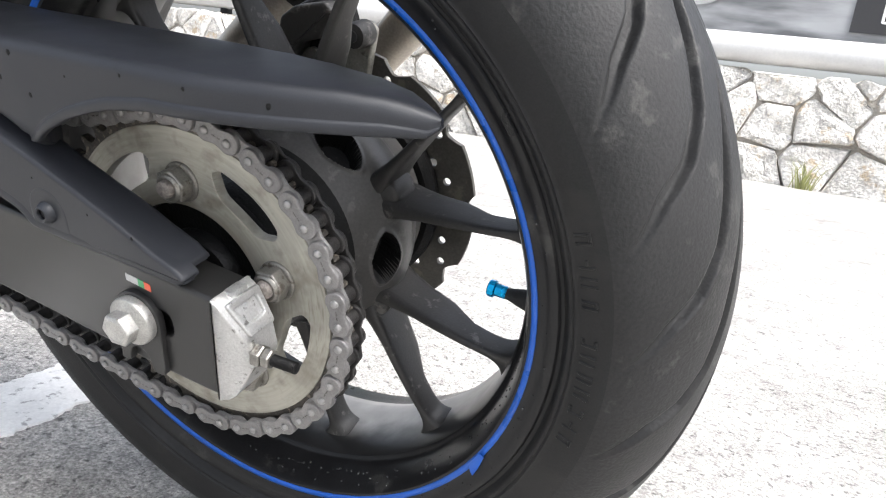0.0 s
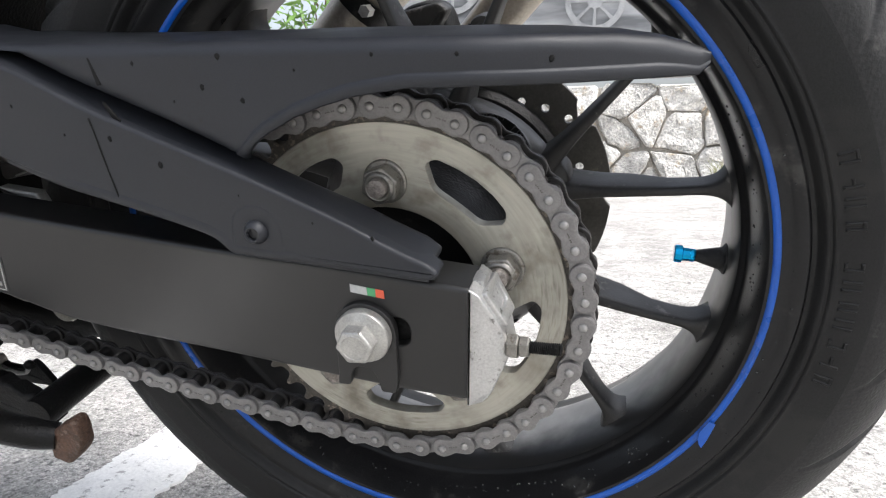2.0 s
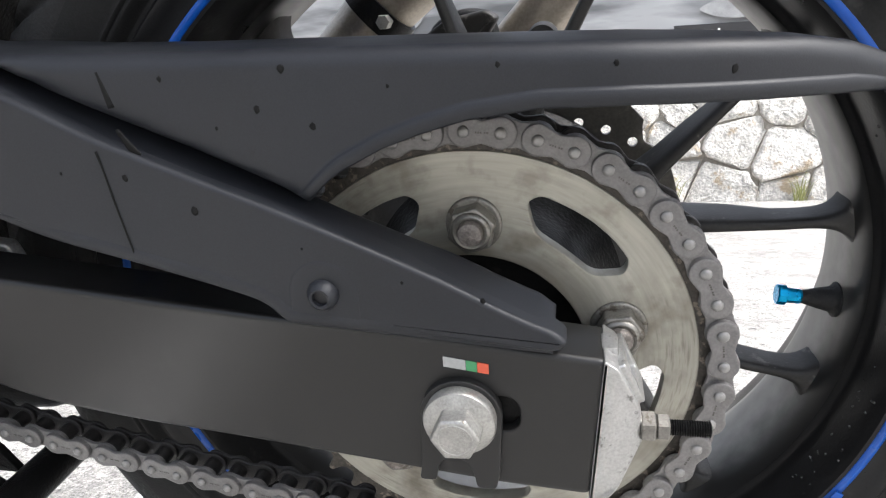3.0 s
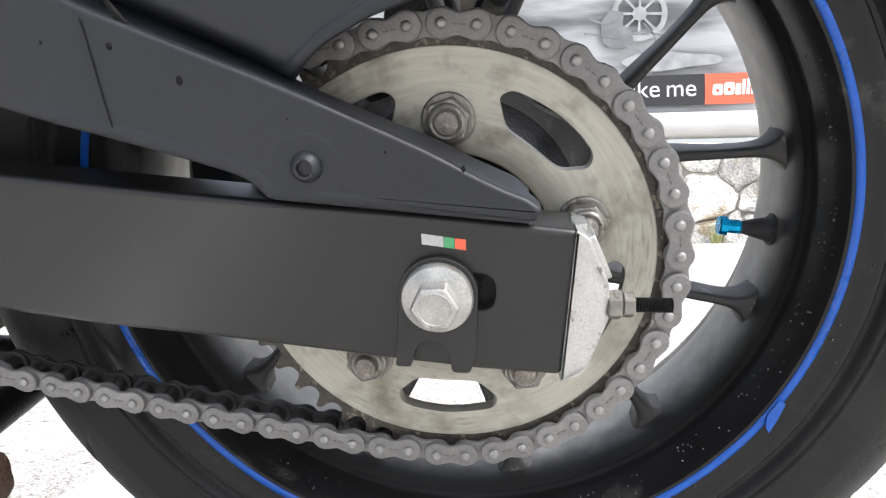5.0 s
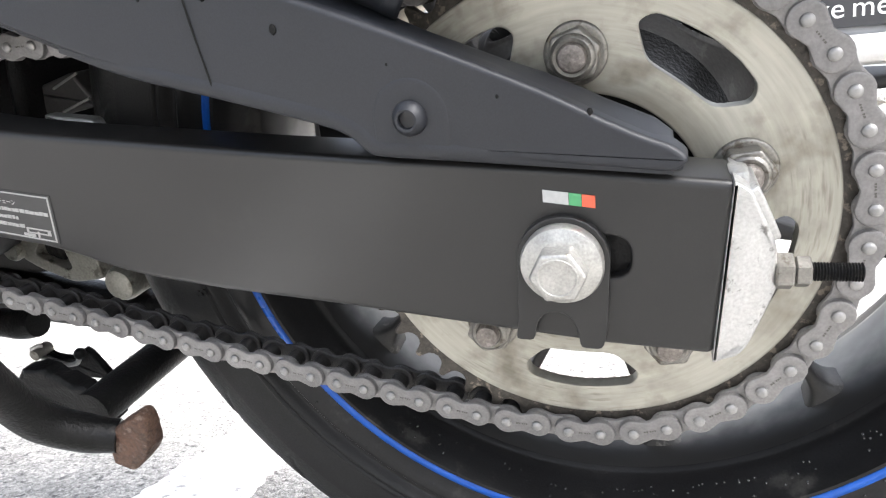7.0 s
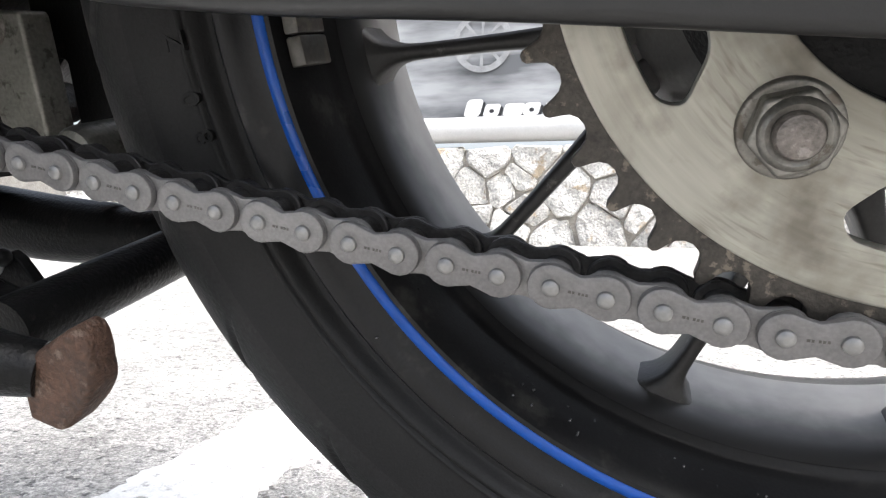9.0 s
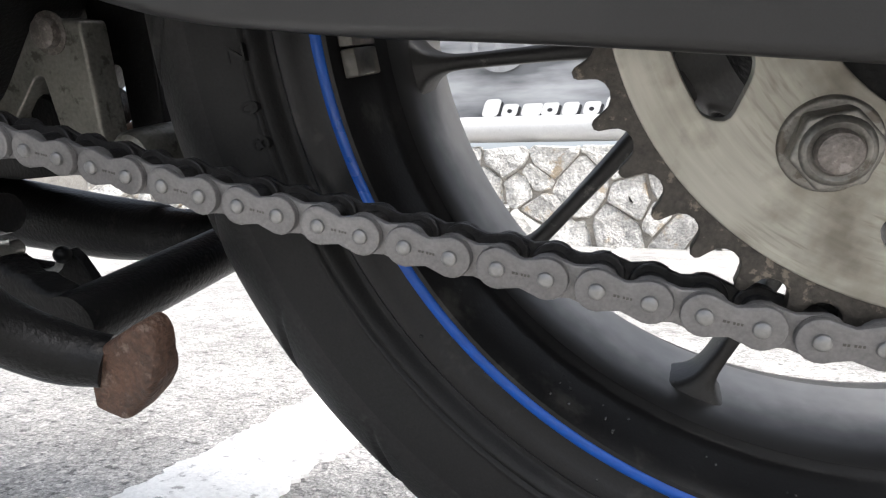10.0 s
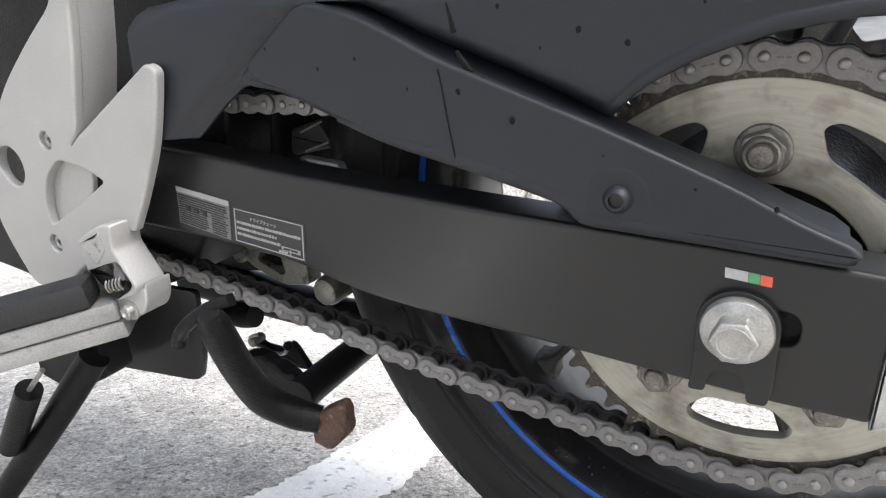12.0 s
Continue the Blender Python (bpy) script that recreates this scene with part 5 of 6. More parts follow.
        sec += [(face + 0.0240 if max(back) else face + 0.0030, top - rr - 0.001), (face + 0.0030 + 0.7 * rr, top - 0.0036), (face + 0.7 * deep, top - 0.0052)]
        rings.append([bm.verts.new((x, y, z)) for y, z in sec])
    for p, q in zip(rings, rings[1:]):
        for i in range(len(p)):
            bm.faces.new((p[i], p[(i + 1) % len(p)], q[(i + 1) % len(p)], q[i]))
    bm.faces.new(rings[0]), bm.faces.new(rings[-1])
    sweep(bm)
    guard = part("chain_guard", bm, PLASTIC, bike, "black plastic chain guard with a ridged lower arm", sharp=60)
    # lower arm, stepped out from the blade in two levels with a channel between
    lower = [(-0.2280, 0.1520, 0.006), (-0.2169, 0.1540, 0.012), (-0.1900, 0.1465, 0.02), (-0.1637, 0.1330, 0.02), (-0.1450, 0.1232, 0.02), (-0.1030, 0.1055, 0.02), (-0.0630, 0.0895, 0.02), (-0.0250, 0.0725, 0.02), (-0.0020, 0.0620, 0.02), (0.0170, 0.0515, 0.015), (0.0310, 0.0450, 0.006), (0.0420, 0.0400, 0.003), (0.0430, 0.0340, 0.002),
             (0.0390, 0.0335, 0.002), (-0.0430, 0.0415, 0.002), (-0.0680, 0.0440, 0.003), (-0.0735, 0.0465, 0.004), (-0.0800, 0.0525, 0.006), (-0.0930, 0.0578, 0.01), (-0.1346, 0.0700, 0.02), (-0.1761, 0.0815, 0.02), (-0.2084, 0.0938, 0.015), (-0.2450, 0.1095, 0.010), (-0.2690, 0.1136, 0.004), (-0.2760, 0.1190, 0.006)]
    raised = [(-0.2270, 0.1540, 0.008), (-0.2169, 0.1558, 0.014), (-0.1900, 0.1485, 0.02), (-0.1637, 0.1352, 0.02), (-0.1450, 0.1252, 0.02), (-0.1030, 0.1078, 0.02), (-0.0630, 0.0918, 0.02), (-0.0250, 0.0748, 0.02), (-0.0020, 0.0642, 0.02), (0.0170, 0.0537, 0.015), (0.0310, 0.0470, 0.006), (0.0395, 0.0438, 0.006), (0.0455, 0.0385, 0.006),
              (0.0400, 0.0340, 0.006), (-0.0430, 0.0430, 0.003), (-0.0670, 0.0456, 0.004), (-0.0720, 0.0480, 0.005), (-0.0788, 0.0542, 0.007), (-0.0923, 0.0596, 0.01), (-0.1340, 0.0718, 0.02), (-0.1755, 0.0833, 0.02), (-0.2077, 0.0956, 0.015), (-0.2442, 0.1113, 0.010), (-0.2620, 0.1160, 0.006), (-0.2680, 0.1260, 0.006)]
    bm = bmesh.new()
    plate(bm, [rounded(lower, 0.004, 5)], -0.0412, -0.0330, 0.0016, 4)
    plate(bm, [rounded(raised, 0.006, 5)], -0.0438, -0.0310, 0.0022, 6, 0.0, 0.0030)
    part("guard_arm", bm, PLASTIC, guard, sharp=60)
    # shelf that runs back from the arm's ridge to the foot of the valley, and on to the tail
    crest = [(x, z) for x, z, *q in raised[1:12]]
    far_x, far_z = (-0.2169, -0.192, -0.16, -0.145, -0.105, -0.07, -0.051, -0.030, -0.021, -0.007, 0.009, 0.014, 0.033, 0.044), (0.1570, 0.1505, 0.1350, 0.1285, 0.1120, 0.0958, 0.0862, 0.0772, 0.0732, 0.0678, 0.0600, 0.0572, 0.0485, 0.0395)
    bm = bmesh.new()
    rings = []
    for p in glide([(x, z, 0) for x, z in crest], 8):
        zf, zr = float(np.interp(p.x, far_x, far_z)), p.y
        sec = ((-0.0425, zr - 0.0062), (-0.0432, zr - 0.0030), (-0.0420, zr - 0.0012), (-0.0400, zr - 0.0004), (-0.0360, zr - 0.0004 + 0.20 * (zf - zr)), (-0.0290, zr + 0.50 * (zf - zr)), (-0.0220, zr + 0.88 * (zf - zr)), (-0.0190, zf),
               (-0.0172, zf - 0.0006), (-0.0166, zf - 0.0024), (-0.0190, zf - 0.0036), (-0.0330, zr - 0.0040), (-0.0330, zr - 0.0062))
        rings.append([bm.verts.new((p.x, y, z)) for y, z in sec])
    for p, q in zip(rings, rings[1:]):
        for i in range(len(p)):
            bm.faces.new((p[i], p[(i + 1) % len(p)], q[(i + 1) % len(p)], q[i]))
    bm.faces.new(rings[0]), bm.faces.new(rings[-1])
    part("arm_shelf", bm, PLASTIC, guard, sharp=70)
    # flared lip along the foot of the arm
    edge = glide([(x, z, 0) for x, z, *q in lower[13:22]], 6)
    bm = bmesh.new()
    rings = []
    for i, p in enumerate(edge):
        d = (edge[min(i + 1, len(edge) - 1)] - edge[max(i - 1, 0)]).normalized()
        up = Vector((d.y, -d.x, 0))
        if up.y < 0:
            up = -up
        f = min(1.0, i / 6, (len(edge) - 1 - i) / 8)
        sec = ((0.0070, -0.0420 - 0.0016 * f), (0.0050, -0.0420 - 0.0024 * f), (0.0030, -0.0420 - 0.0027 * f), (0.0006, -0.0420 - 0.0020 * f), (-0.0004, -0.0418 - 0.0010 * f), (-0.0004, -0.0400), (0.004, -0.0400))
        rings.append([bm.verts.new((p.x + up.x * h, y, p.y + up.y * h)) for h, y in sec])
    for p, q in zip(rings, rings[1:]):
        for i in range(7):
            bm.faces.new((p[i], p[(i + 1) % 7], q[(i + 1) % 7], q[i]))
    bm.faces.new(rings[0]), bm.faces.new(rings[-1])
    part("arm_lip", bm, PLASTIC, guard, sharp=50)
    # screw in a dished boss
    bm = bmesh.new()
    boss = [(-0.0536 + 0.0150 * math.cos(radians(q)), 0.0580 + 0.0150 * math.sin(radians(q))) for q in range(0, 181, 12)] + [(-0.0686, 0.0470), (-0.0386, 0.0450)]
    plate(bm, [boss], -0.0441, -0.0420, 0.0020, 3, 0.0, 0.0005)
    part("screw_boss", bm, PLASTIC, guard, sharp=60)
    bm = bmesh.new()
    lathe(bm, [(0.0030, -0.0470), (0.0033, -0.0486), (0.0042, -0.0488), (0.0056, -0.0474), (0.0066, -0.0455), (0.0068, -0.0436)], 32, -0.0536, 0.0580)
    part("screw", bm, PLASTIC, guard, "black domed socket screw", sharp=50)
    bm = bmesh.new()
    lathe(bm, [(0.0, -0.0462), (0.0033, -0.0462)], 12, -0.0536, 0.0580)
    part("screw_socket", bm, BLACKPRINT, guard)
    # a dried run of dirt down the blade and arm, and dark specks
    bm = bmesh.new()
    tube(bm, [(-0.1365, -0.0383, 0.1490), (-0.1350, -0.0384, 0.1420), (-0.1335, -0.0384, 0.1350)], [0.0006, 0.0012, 0.0017], 6, 5)
    tube(bm, [(-0.1315, -0.0410, 0.1270), (-0.1270, -0.0411, 0.1195), (-0.1235, -0.0411, 0.1165)], [0.0010, 0.0020, 0.0010], 6, 5)
    for v in bm.verts:
        v.co.y = (-0.0385 if v.co.z > 0.131 else -0.0412) + 0.06 * (v.co.y + 0.0385 if v.co.z > 0.131 else v.co.y + 0.0412)
    tube(bm, [(-0.1412, -0.0440, 0.1190), (-0.1400, -0.0440, 0.1110), (-0.1388, -0.0440, 0.1000), (-0.1376, -0.0440, 0.0900), (-0.1352, -0.0440, 0.0730)], [0.0006, 0.0004, 0.0005, 0.0004, 0.0005], 6, 5)
    part("dirt_run", bm, DIRT, guard, sharp=0)
    rng = random.Random(21)
    for x, z, r in ((-0.110, 0.1455, 0.0013), (-0.060, 0.1475, 0.0018), (-0.072, 0.1330, 0.0016), (-0.0505, 0.1260, 0.0016), (0.1000, 0.1400, 0.0016), (0.060, 0.1450, 0.0012), (0.02, 0.146, 0.0011), (-0.02, 0.140, 0.0008), (-0.090, 0.126, 0.0009)):
        bm = bmesh.new()
        bmesh.ops.create_icosphere(bm, subdivisions=2, radius=1.0)
        for v in bm.verts:
            w = 1 + 0.5 * noise.noise(v.co * 2.1 + Vector((x * 300, 0, z * 300)))
            v.co = Vector((x + v.co.x * r * 0.75 * w, flat + v.co.y * 0.00025, z + v.co.z * r * w))
        sweep(bm)
        part("dirt_speck", bm, DIRT, guard, sharp=0)
    for x, z, r in ((-0.1310, 0.1080, 0.0020), (-0.1034, 0.0938, 0.0026), (0.0120, 0.0570, 0.0017), (-0.215, 0.122, 0.0014), (-0.160, 0.110, 0.0011), (-0.190, 0.126, 0.0014), (-0.250, 0.134, 0.0011), (-0.060, 0.0780, 0.0009), (-0.020, 0.0640, 0.0010)):
        bm = bmesh.new()
        bmesh.ops.create_icosphere(bm, subdivisions=2, radius=1.0)
        for v in bm.verts:
            w = 1 + 0.5 * noise.noise(v.co * 2.1 + Vector((x * 300, 0, z * 300)))
            v.co = Vector((x + v.co.x * r * 0.6 * w, -0.0440 + v.co.y * 0.00025, z + v.co.z * r * 0.75 * w))
        part("dirt_speck", bm, DIRT, guard, sharp=0)


make_guard()


# ---- footrest hanger, peg, stands and linkage ----
def make_hanger():
    y0, y1 = -0.040, -0.032
    back = [(-0.5850, 0.010, 0.012), (-0.5786, -0.0100, 0.012), (-0.5617, -0.0467, 0.012), (-0.5432, -0.0515, 0.01), (-0.5150, -0.0450, 0.01), (-0.470, -0.018, 0.006), (-0.4400, 0.0020, 0.004), (-0.4250, 0.0128, 0.003), (-0.4061, 0.0115, 0.003), (-0.3856, 0.0396, 0.02), (-0.3623, 0.0762, 0.03), (-0.3491, 0.1095, 0.02),
            (-0.3440, 0.1255, 0.006), (-0.3530, 0.1305, 0.006), (-0.4480, 0.0800, 0.004), (-0.4560, 0.0735, 0.005), (-0.4446, 0.0850, 0.008), (-0.4236, 0.1376, 0.02), (-0.4137, 0.1730, 0.03), (-0.398, 0.24, 0.02), (-0.415, 0.25, 0.02), (-0.4285, 0.1760, 0.03), (-0.4640, 0.1560, 0.03), (-0.5172, 0.1212, 0.03), (-0.5600, 0.0800, 0.03), (-0.5760, 0.0420, 0.02)]
    tri = rounded([(-0.4760, 0.0640, 0.006), (-0.4490, 0.0605, 0.006), (-0.4260, 0.0492, 0.004), (-0.4585, 0.0318, 0.004), (-0.5085, 0.0085, 0.005), (-0.5080, 0.0280, 0.008), (-0.4960, 0.0510, 0.01)], 0.003, 4)
    bm = bmesh.new()
    plate(bm, [rounded(back, 0.004, 4), circle(-0.5404, 0.0572, 0.0165, 28), tri, circle(-0.4844, 0.0785, 0.0072, 20), circle(-0.5111, -0.0065, 0.0076, 20)], y0, y1, 0.0024, 4, 0.001)
    hanger = part("footrest_hanger", bm, SILVER, bike, "silver alloy footrest hanger plate")
    hanger.matrix_local = pose(-0.003, -0.0136, 0.006) @ Matrix.Scale(0.96, 4)
    # deep flank behind the inner edge of the upper limb
    bm = bmesh.new()
    flank = [(-0.4560, 0.0748, 0.003), (-0.4458, 0.0850, 0.006), (-0.4246, 0.1376, 0.01), (-0.4146, 0.1730, 0.02), (-0.399, 0.24, 0.02), (-0.409, 0.245, 0.01), (-0.4246, 0.175, 0.01), (-0.4346, 0.1400, 0.01), (-0.4560, 0.088, 0.006), (-0.4650, 0.0770, 0.003)]
    plate(bm, [rounded(flank, 0.003, 3)], -0.0385, -0.004, 0.001)
    part("flank", bm, SILVER, hanger)
    # floor of the triangular pocket
    bm = bmesh.new()
    plate(bm, [rounded([(-0.4700, 0.070), (-0.4495, 0.0640), (-0.4490, 0.0520), (-0.4530, 0.0400), (-0.4630, 0.0250), (-0.5150, 0.000), (-0.5150, 0.055), (-0.490, 0.070)], 0.005, 5)], -0.0325, -0.0285, 0.0015)
    part("pocket_floor", bm, SILVER, hanger)
    for x, z in ((-0.4844, 0.0785), (-0.5111, -0.0065)):
        bm = bmesh.new()
        plate(bm, [circle(x, z, 0.0060, 24), hexagon(x, z, 0.0026)], -0.0370, -0.027, 0.0010)
        part("screw", bm, BOLT, hanger, "socket head screw")
        part("screw_socket", lathe(bmesh.new(), [(0.0, -0.034), (0.003, -0.034)], 12, x, z), BLACKPRINT, hanger)
    # cast clevis that carries the peg: boss, slanting arm with a window, bolt cheek
    wide = lambda pts: [(-0.4144 + (1.25 if x < -0.427 else 0.6) * (x + 0.4270), -0.0466 + 1.1 * (z + 0.0515), *r) for x, z, *r in pts]
    bm = bmesh.new()
    arm = [(-0.4600, -0.0035, 0.004), (-0.4350, 0.0095, 0.004), (-0.4195, 0.0110, 0.004), (-0.4265, -0.0065, 0.004), (-0.3975, -0.0315, 0.003), (-0.4060, -0.0380, 0.002), (-0.4380, -0.0460, 0.004), (-0.4360, -0.0400, 0.002), (-0.4160, -0.0345, 0.002), (-0.4080, -0.0300, 0.002), (-0.4240, -0.0160, 0.003), (-0.4420, -0.0215, 0.002), (-0.4560, -0.0270, 0.003)]
    plate(bm, [rounded(wide(arm), 0.003, 3)], -0.0560, -0.030, 0.0016, 3, 0.001)
    part("clevis", bm, SILVER, hanger, "cast silver footrest clevis")
    bm = bmesh.new()
    plate(bm, [rounded(wide([(-0.4400, 0.0010), (-0.4350, 0.0060), (-0.4330, -0.0080), (-0.4440, -0.0190), (-0.4560, -0.0040)]), 0.002, 3)], -0.0566, -0.0555, 0.0004)
    part("clevis_pad", bm, ALU, hanger)
    bm = bmesh.new()
    cheek = [(-0.4460, -0.0500, 0.006), (-0.4000, -0.0330, 0.004), (-0.3880, -0.0290, 0.003), (-0.3920, -0.0430, 0.004), (-0.4040, -0.0530, 0.006), (-0.4400, -0.0640, 0.006), (-0.4510, -0.0600, 0.006)]
    plate(bm, [rounded(wide(cheek), 0.004, 4)], -0.0530, -0.030, 0.0018, 3, 0.001)
    part("cheek", bm, SILVER, hanger, "bolt cheek of the clevis")
    part("pivot_bolt", lathe(bmesh.new(), [(0.0, -0.0570), (0.0030, -0.0570), (0.0042, -0.0595), (0.0052, -0.0590), (0.0056, -0.0545), (0.0080, -0.0540), (0.0080, -0.0525)], 24, -0.4144, -0.0466), BOLT, hanger, "hollow pivot bolt")
    sp = bmesh.new()
    coil = [(-0.4330 + 0.00065 * k, -0.0520 + 0.0058 * math.cos(k * 0.95), -0.0290 + 0.00018 * k + 0.0058 * math.sin(k * 0.95)) for k in range(0, 34)]
    tube(sp, coil, 0.0012, 6, 2)
    part("return_spring", sp, NUT, hanger, "small coil return spring")
    # peg: alloy core with a rubber pad on top, reaching towards the rider's side
    d = Vector((-0.070, -0.060, -0.012)).normalized()
    o = Vector((-0.4360, -0.0520, -0.0385))
    side = Vector((d.y, -d.x, 0)).normalized()
    up = side.cross(d)
    if up.z < 0:
        up = -up
    def bar(name, lo, hi, w, z0, z1, mat, label, bev):
        bm = bmesh.new()
        block(bm, (lo, -w, z0), (hi, w, z1), bev)
        m = Matrix((( d.x, side.x, up.x, o.x), (d.y, side.y, up.y, o.y), (d.z, side.z, up.z, o.z), (0, 0, 0, 1)))
        bmesh.ops.transform(bm, matrix=m, verts=bm.verts[:])
        part(name, bm, mat, hanger, label, sharp=40)
    bar("peg_core", -0.004, 0.110, 0.014, -0.0160, -0.0010, PEGALLOY, "grey alloy footpeg core", 0.002)
    bar("peg_flange", -0.006, 0.100, 0.016, -0.0300, -0.0170, PEGALLOY, "grey alloy footpeg underside", 0.002)
    bar("peg_rubber", 0.010, 0.115, 0.0165, -0.0005, 0.0200, PEGRUB, "black rubber footpeg pad", 0.005)
    # shadowed heel side and pivot plate behind
    bm = bmesh.new()
    plate(bm, [rounded([(-0.85, -0.06), (-0.60, -0.10), (-0.45, -0.06), (-0.40, 0.0), (-0.36, 0.08), (-0.37, 0.26), (-0.55, 0.40), (-0.85, 0.40)], 0.02, 4)], 0.028, 0.20, 0.004)
    part("pivot_frame", bm, DARK, hanger, "black frame pivot plate")


make_hanger()


def make_stands():
    # centre stand, folded up: bent left leg with a flanged top, cross tube and rusty foot
    bm = bmesh.new()
    tube(bm, [(-0.3070, -0.0745, -0.0225), (-0.3100, -0.070, -0.034), (-0.3130, -0.063, -0.052), (-0.3185, -0.050, -0.081), (-0.3200, -0.033, -0.1145), (-0.3060, -0.018, -0.1335), (-0.2900, -0.010, -0.1400)], [0.0070, 0.0108, 0.0114, 0.0118, 0.0124, 0.0122, 0.0105], 22, 8)
    st = part("centre_stand", bm, DARK, bike, "black tubular centre stand folded up", sharp=60)
    # bent flange at the head of the leg
    bm = bmesh.new()
    mid = glide([(-0.2990, -0.064, -0.0175), (-0.3110, -0.072, -0.0215), (-0.3250, -0.078, -0.0310), (-0.3350, -0.080, -0.0415), (-0.3375, -0.080, -0.0500)], 6)
    rings = []
    for i, p in enumerate(mid):
        d = (mid[min(i + 1, len(mid) - 1)] - mid[max(i - 1, 0)]).normalized()
        wide = Vector((-0.56, 0.76, -0.34))
        wide = (wide - d * wide.dot(d)).normalized()
        up = d.cross(wide)
        rings.append([bm.verts.new(p + wide * (0.0075 * c + 0.006) + up * 0.0042 * q) for c, q in ((-1, -0.6), (-1.05, 0), (-1, 0.6), (-0.8, 1), (0.8, 1), (1, 0.6), (1, -0.6), (0.8, -1), (-0.8, -1))])
    for p, q in zip(rings, rings[1:]):
        for i in range(9):
            bm.faces.new((p[i], p[(i + 1) % 9], q[(i + 1) % 9], q[i]))
    bm.faces.new(rings[0]), bm.faces.new(rings[-1])
    part("flange", bm, DARK, st, "worn bent flange", sharp=50)
    bm = bmesh.new()
    tube(bm, [(-0.318, 0.000, -0.132), (-0.3185, 0.235, -0.1335)], 0.0135, 20)
    part("cross_tube", bm, DARK, st, "black cross tube", sharp=60)
    bm = bmesh.new()
    tube(bm, [(-0.412, 0.230, -0.070), (-0.398, 0.232, -0.100), (-0.378, 0.234, -0.132), (-0.352, 0.235, -0.144), (-0.322, 0.237, -0.140), (-0.296, 0.238, -0.1395)], [0.0160, 0.0165, 0.0165, 0.0160, 0.0150, 0.0135], 14, 6)
    part("far_leg", bm, DARK, st)
    bm = bmesh.new()
    foot = [(-0.2970, -0.1450, 0.004), (-0.2950, -0.1610, 0.004), (-0.2800, -0.1625, 0.004), (-0.2660, -0.1490, 0.006), (-0.2615, -0.1380, 0.008), (-0.2625, -0.1235, 0.006), (-0.2675, -0.1195, 0.005), (-0.2885, -0.1320, 0.004)]
    plate(bm, [rounded(foot, 0.004, 5)], -0.0155, 0.0005, 0.003, 4, 0.003)
    for v in bm.verts:
        v.co += Vector((1, 0.6, 1)) * 0.0012 * noise.noise(v.co * 160)
    part("foot", bm, RUST, st, "rusted worn steel foot", sharp=60)
    # rough welded gusset between leg and cross tube
    bm = bmesh.new()
    gus = [(-0.396, -0.128, 0.004), (-0.386, -0.112, 0.006), (-0.368, -0.112, 0.006), (-0.352, -0.118, 0.003), (-0.340, -0.122, 0.005), (-0.322, -0.136, 0.004), (-0.316, -0.150, 0.003), (-0.350, -0.156, 0.003)]
    plate(bm, [rounded(gus, 0.003, 4)], 0.012, 0.026, 0.003, 3)
    for v in bm.verts:
        v.co += Vector((1, 1, 1)) * 0.0022 * noise.noise(v.co * 130)
    part("gusset", bm, DARK, st, "rough black welded gusset", sharp=60)
    bm = bmesh.new()
    ring = [(-0.3985 + 0.0055 * math.cos(q), 0.042 + 0.003 * math.sin(2 * q), -0.1180 + 0.0060 * math.sin(q)) for q in np.linspace(1.3, 5.6, 12)]
    tube(bm, ring + [(-0.388, 0.042, -0.1255), (-0.376, 0.042, -0.1265), (-0.3665, 0.042, -0.1235), (-0.3623, 0.042, -0.1149)], 0.0019, 8, 4)
    part("spring_hook", bm, BOLT, st, "bare steel spring hook")
    bm = bmesh.new()
    tube(bm, [(-0.3990, 0.036, -0.1170), (-0.3990, 0.050, -0.1170)], 0.0042, 14)
    part("hook_collar", bm, NUT, st, "dull grey spring collar")
    bm = bmesh.new()
    bmesh.ops.create_uvsphere(bm, u_segments=16, v_segments=10, radius=0.0044)
    bmesh.ops.translate(bm, verts=bm.verts[:], vec=(-0.3630, 0.043, -0.1170))
    part("hook_stud", bm, DARK, st, sharp=0)
    bm = bmesh.new()
    tab = [(-0.4050, -0.1130, 0.003), (-0.3960, -0.1235, 0.004), (-0.3720, -0.1250, 0.004), (-0.3640, -0.1150, 0.003), (-0.3580, -0.1190, 0.003), (-0.3450, -0.1400, 0.003), (-0.4070, -0.1400, 0.003)]
    plate(bm, [rounded(tab, 0.003, 3)], 0.0465, 0.0520, 0.0008)
    part("hook_bracket", bm, DARK, st, "rough black spring bracket")
    # black plate and tubes under the engine
    bm = bmesh.new()
    plate(bm, [rounded([(-0.575, -0.060), (-0.425, -0.060), (-0.4340, -0.125), (-0.4440, -0.1485, 0.01), (-0.4570, -0.1515, 0.006), (-0.575, -0.1590)], 0.006, 4)], 0.010, 0.016, 0.001)
    sh = part("sump_plate", bm, SATIN, bike, "flat black steel shield plate")
    bm = bmesh.new()
    tube(bm, [(-0.60, 0.150, -0.120), (-0.52, 0.150, -0.1285), (-0.440, 0.150, -0.1365), (-0.400, 0.150, -0.1376), (-0.388, 0.150, -0.1378), (-0.35, 0.152, -0.1378), (-0.29, 0.165, -0.1370)], [0.024, 0.0235, 0.0215, 0.0190, 0.0160, 0.0155, 0.0150], 18, 8)
    part("exhaust_pipe", bm, DARK, bike, "black exhaust pipe under the bike", sharp=60)
    bm = bmesh.new()
    tube(bm, [(-0.46, 0.055, -0.1010), (-0.425, 0.055, -0.1020), (-0.408, 0.055, -0.1005)], [0.010, 0.0120, 0.0105], 16, 6)
    part("drain_hose", bm, DARK, bike, "stained hose end")
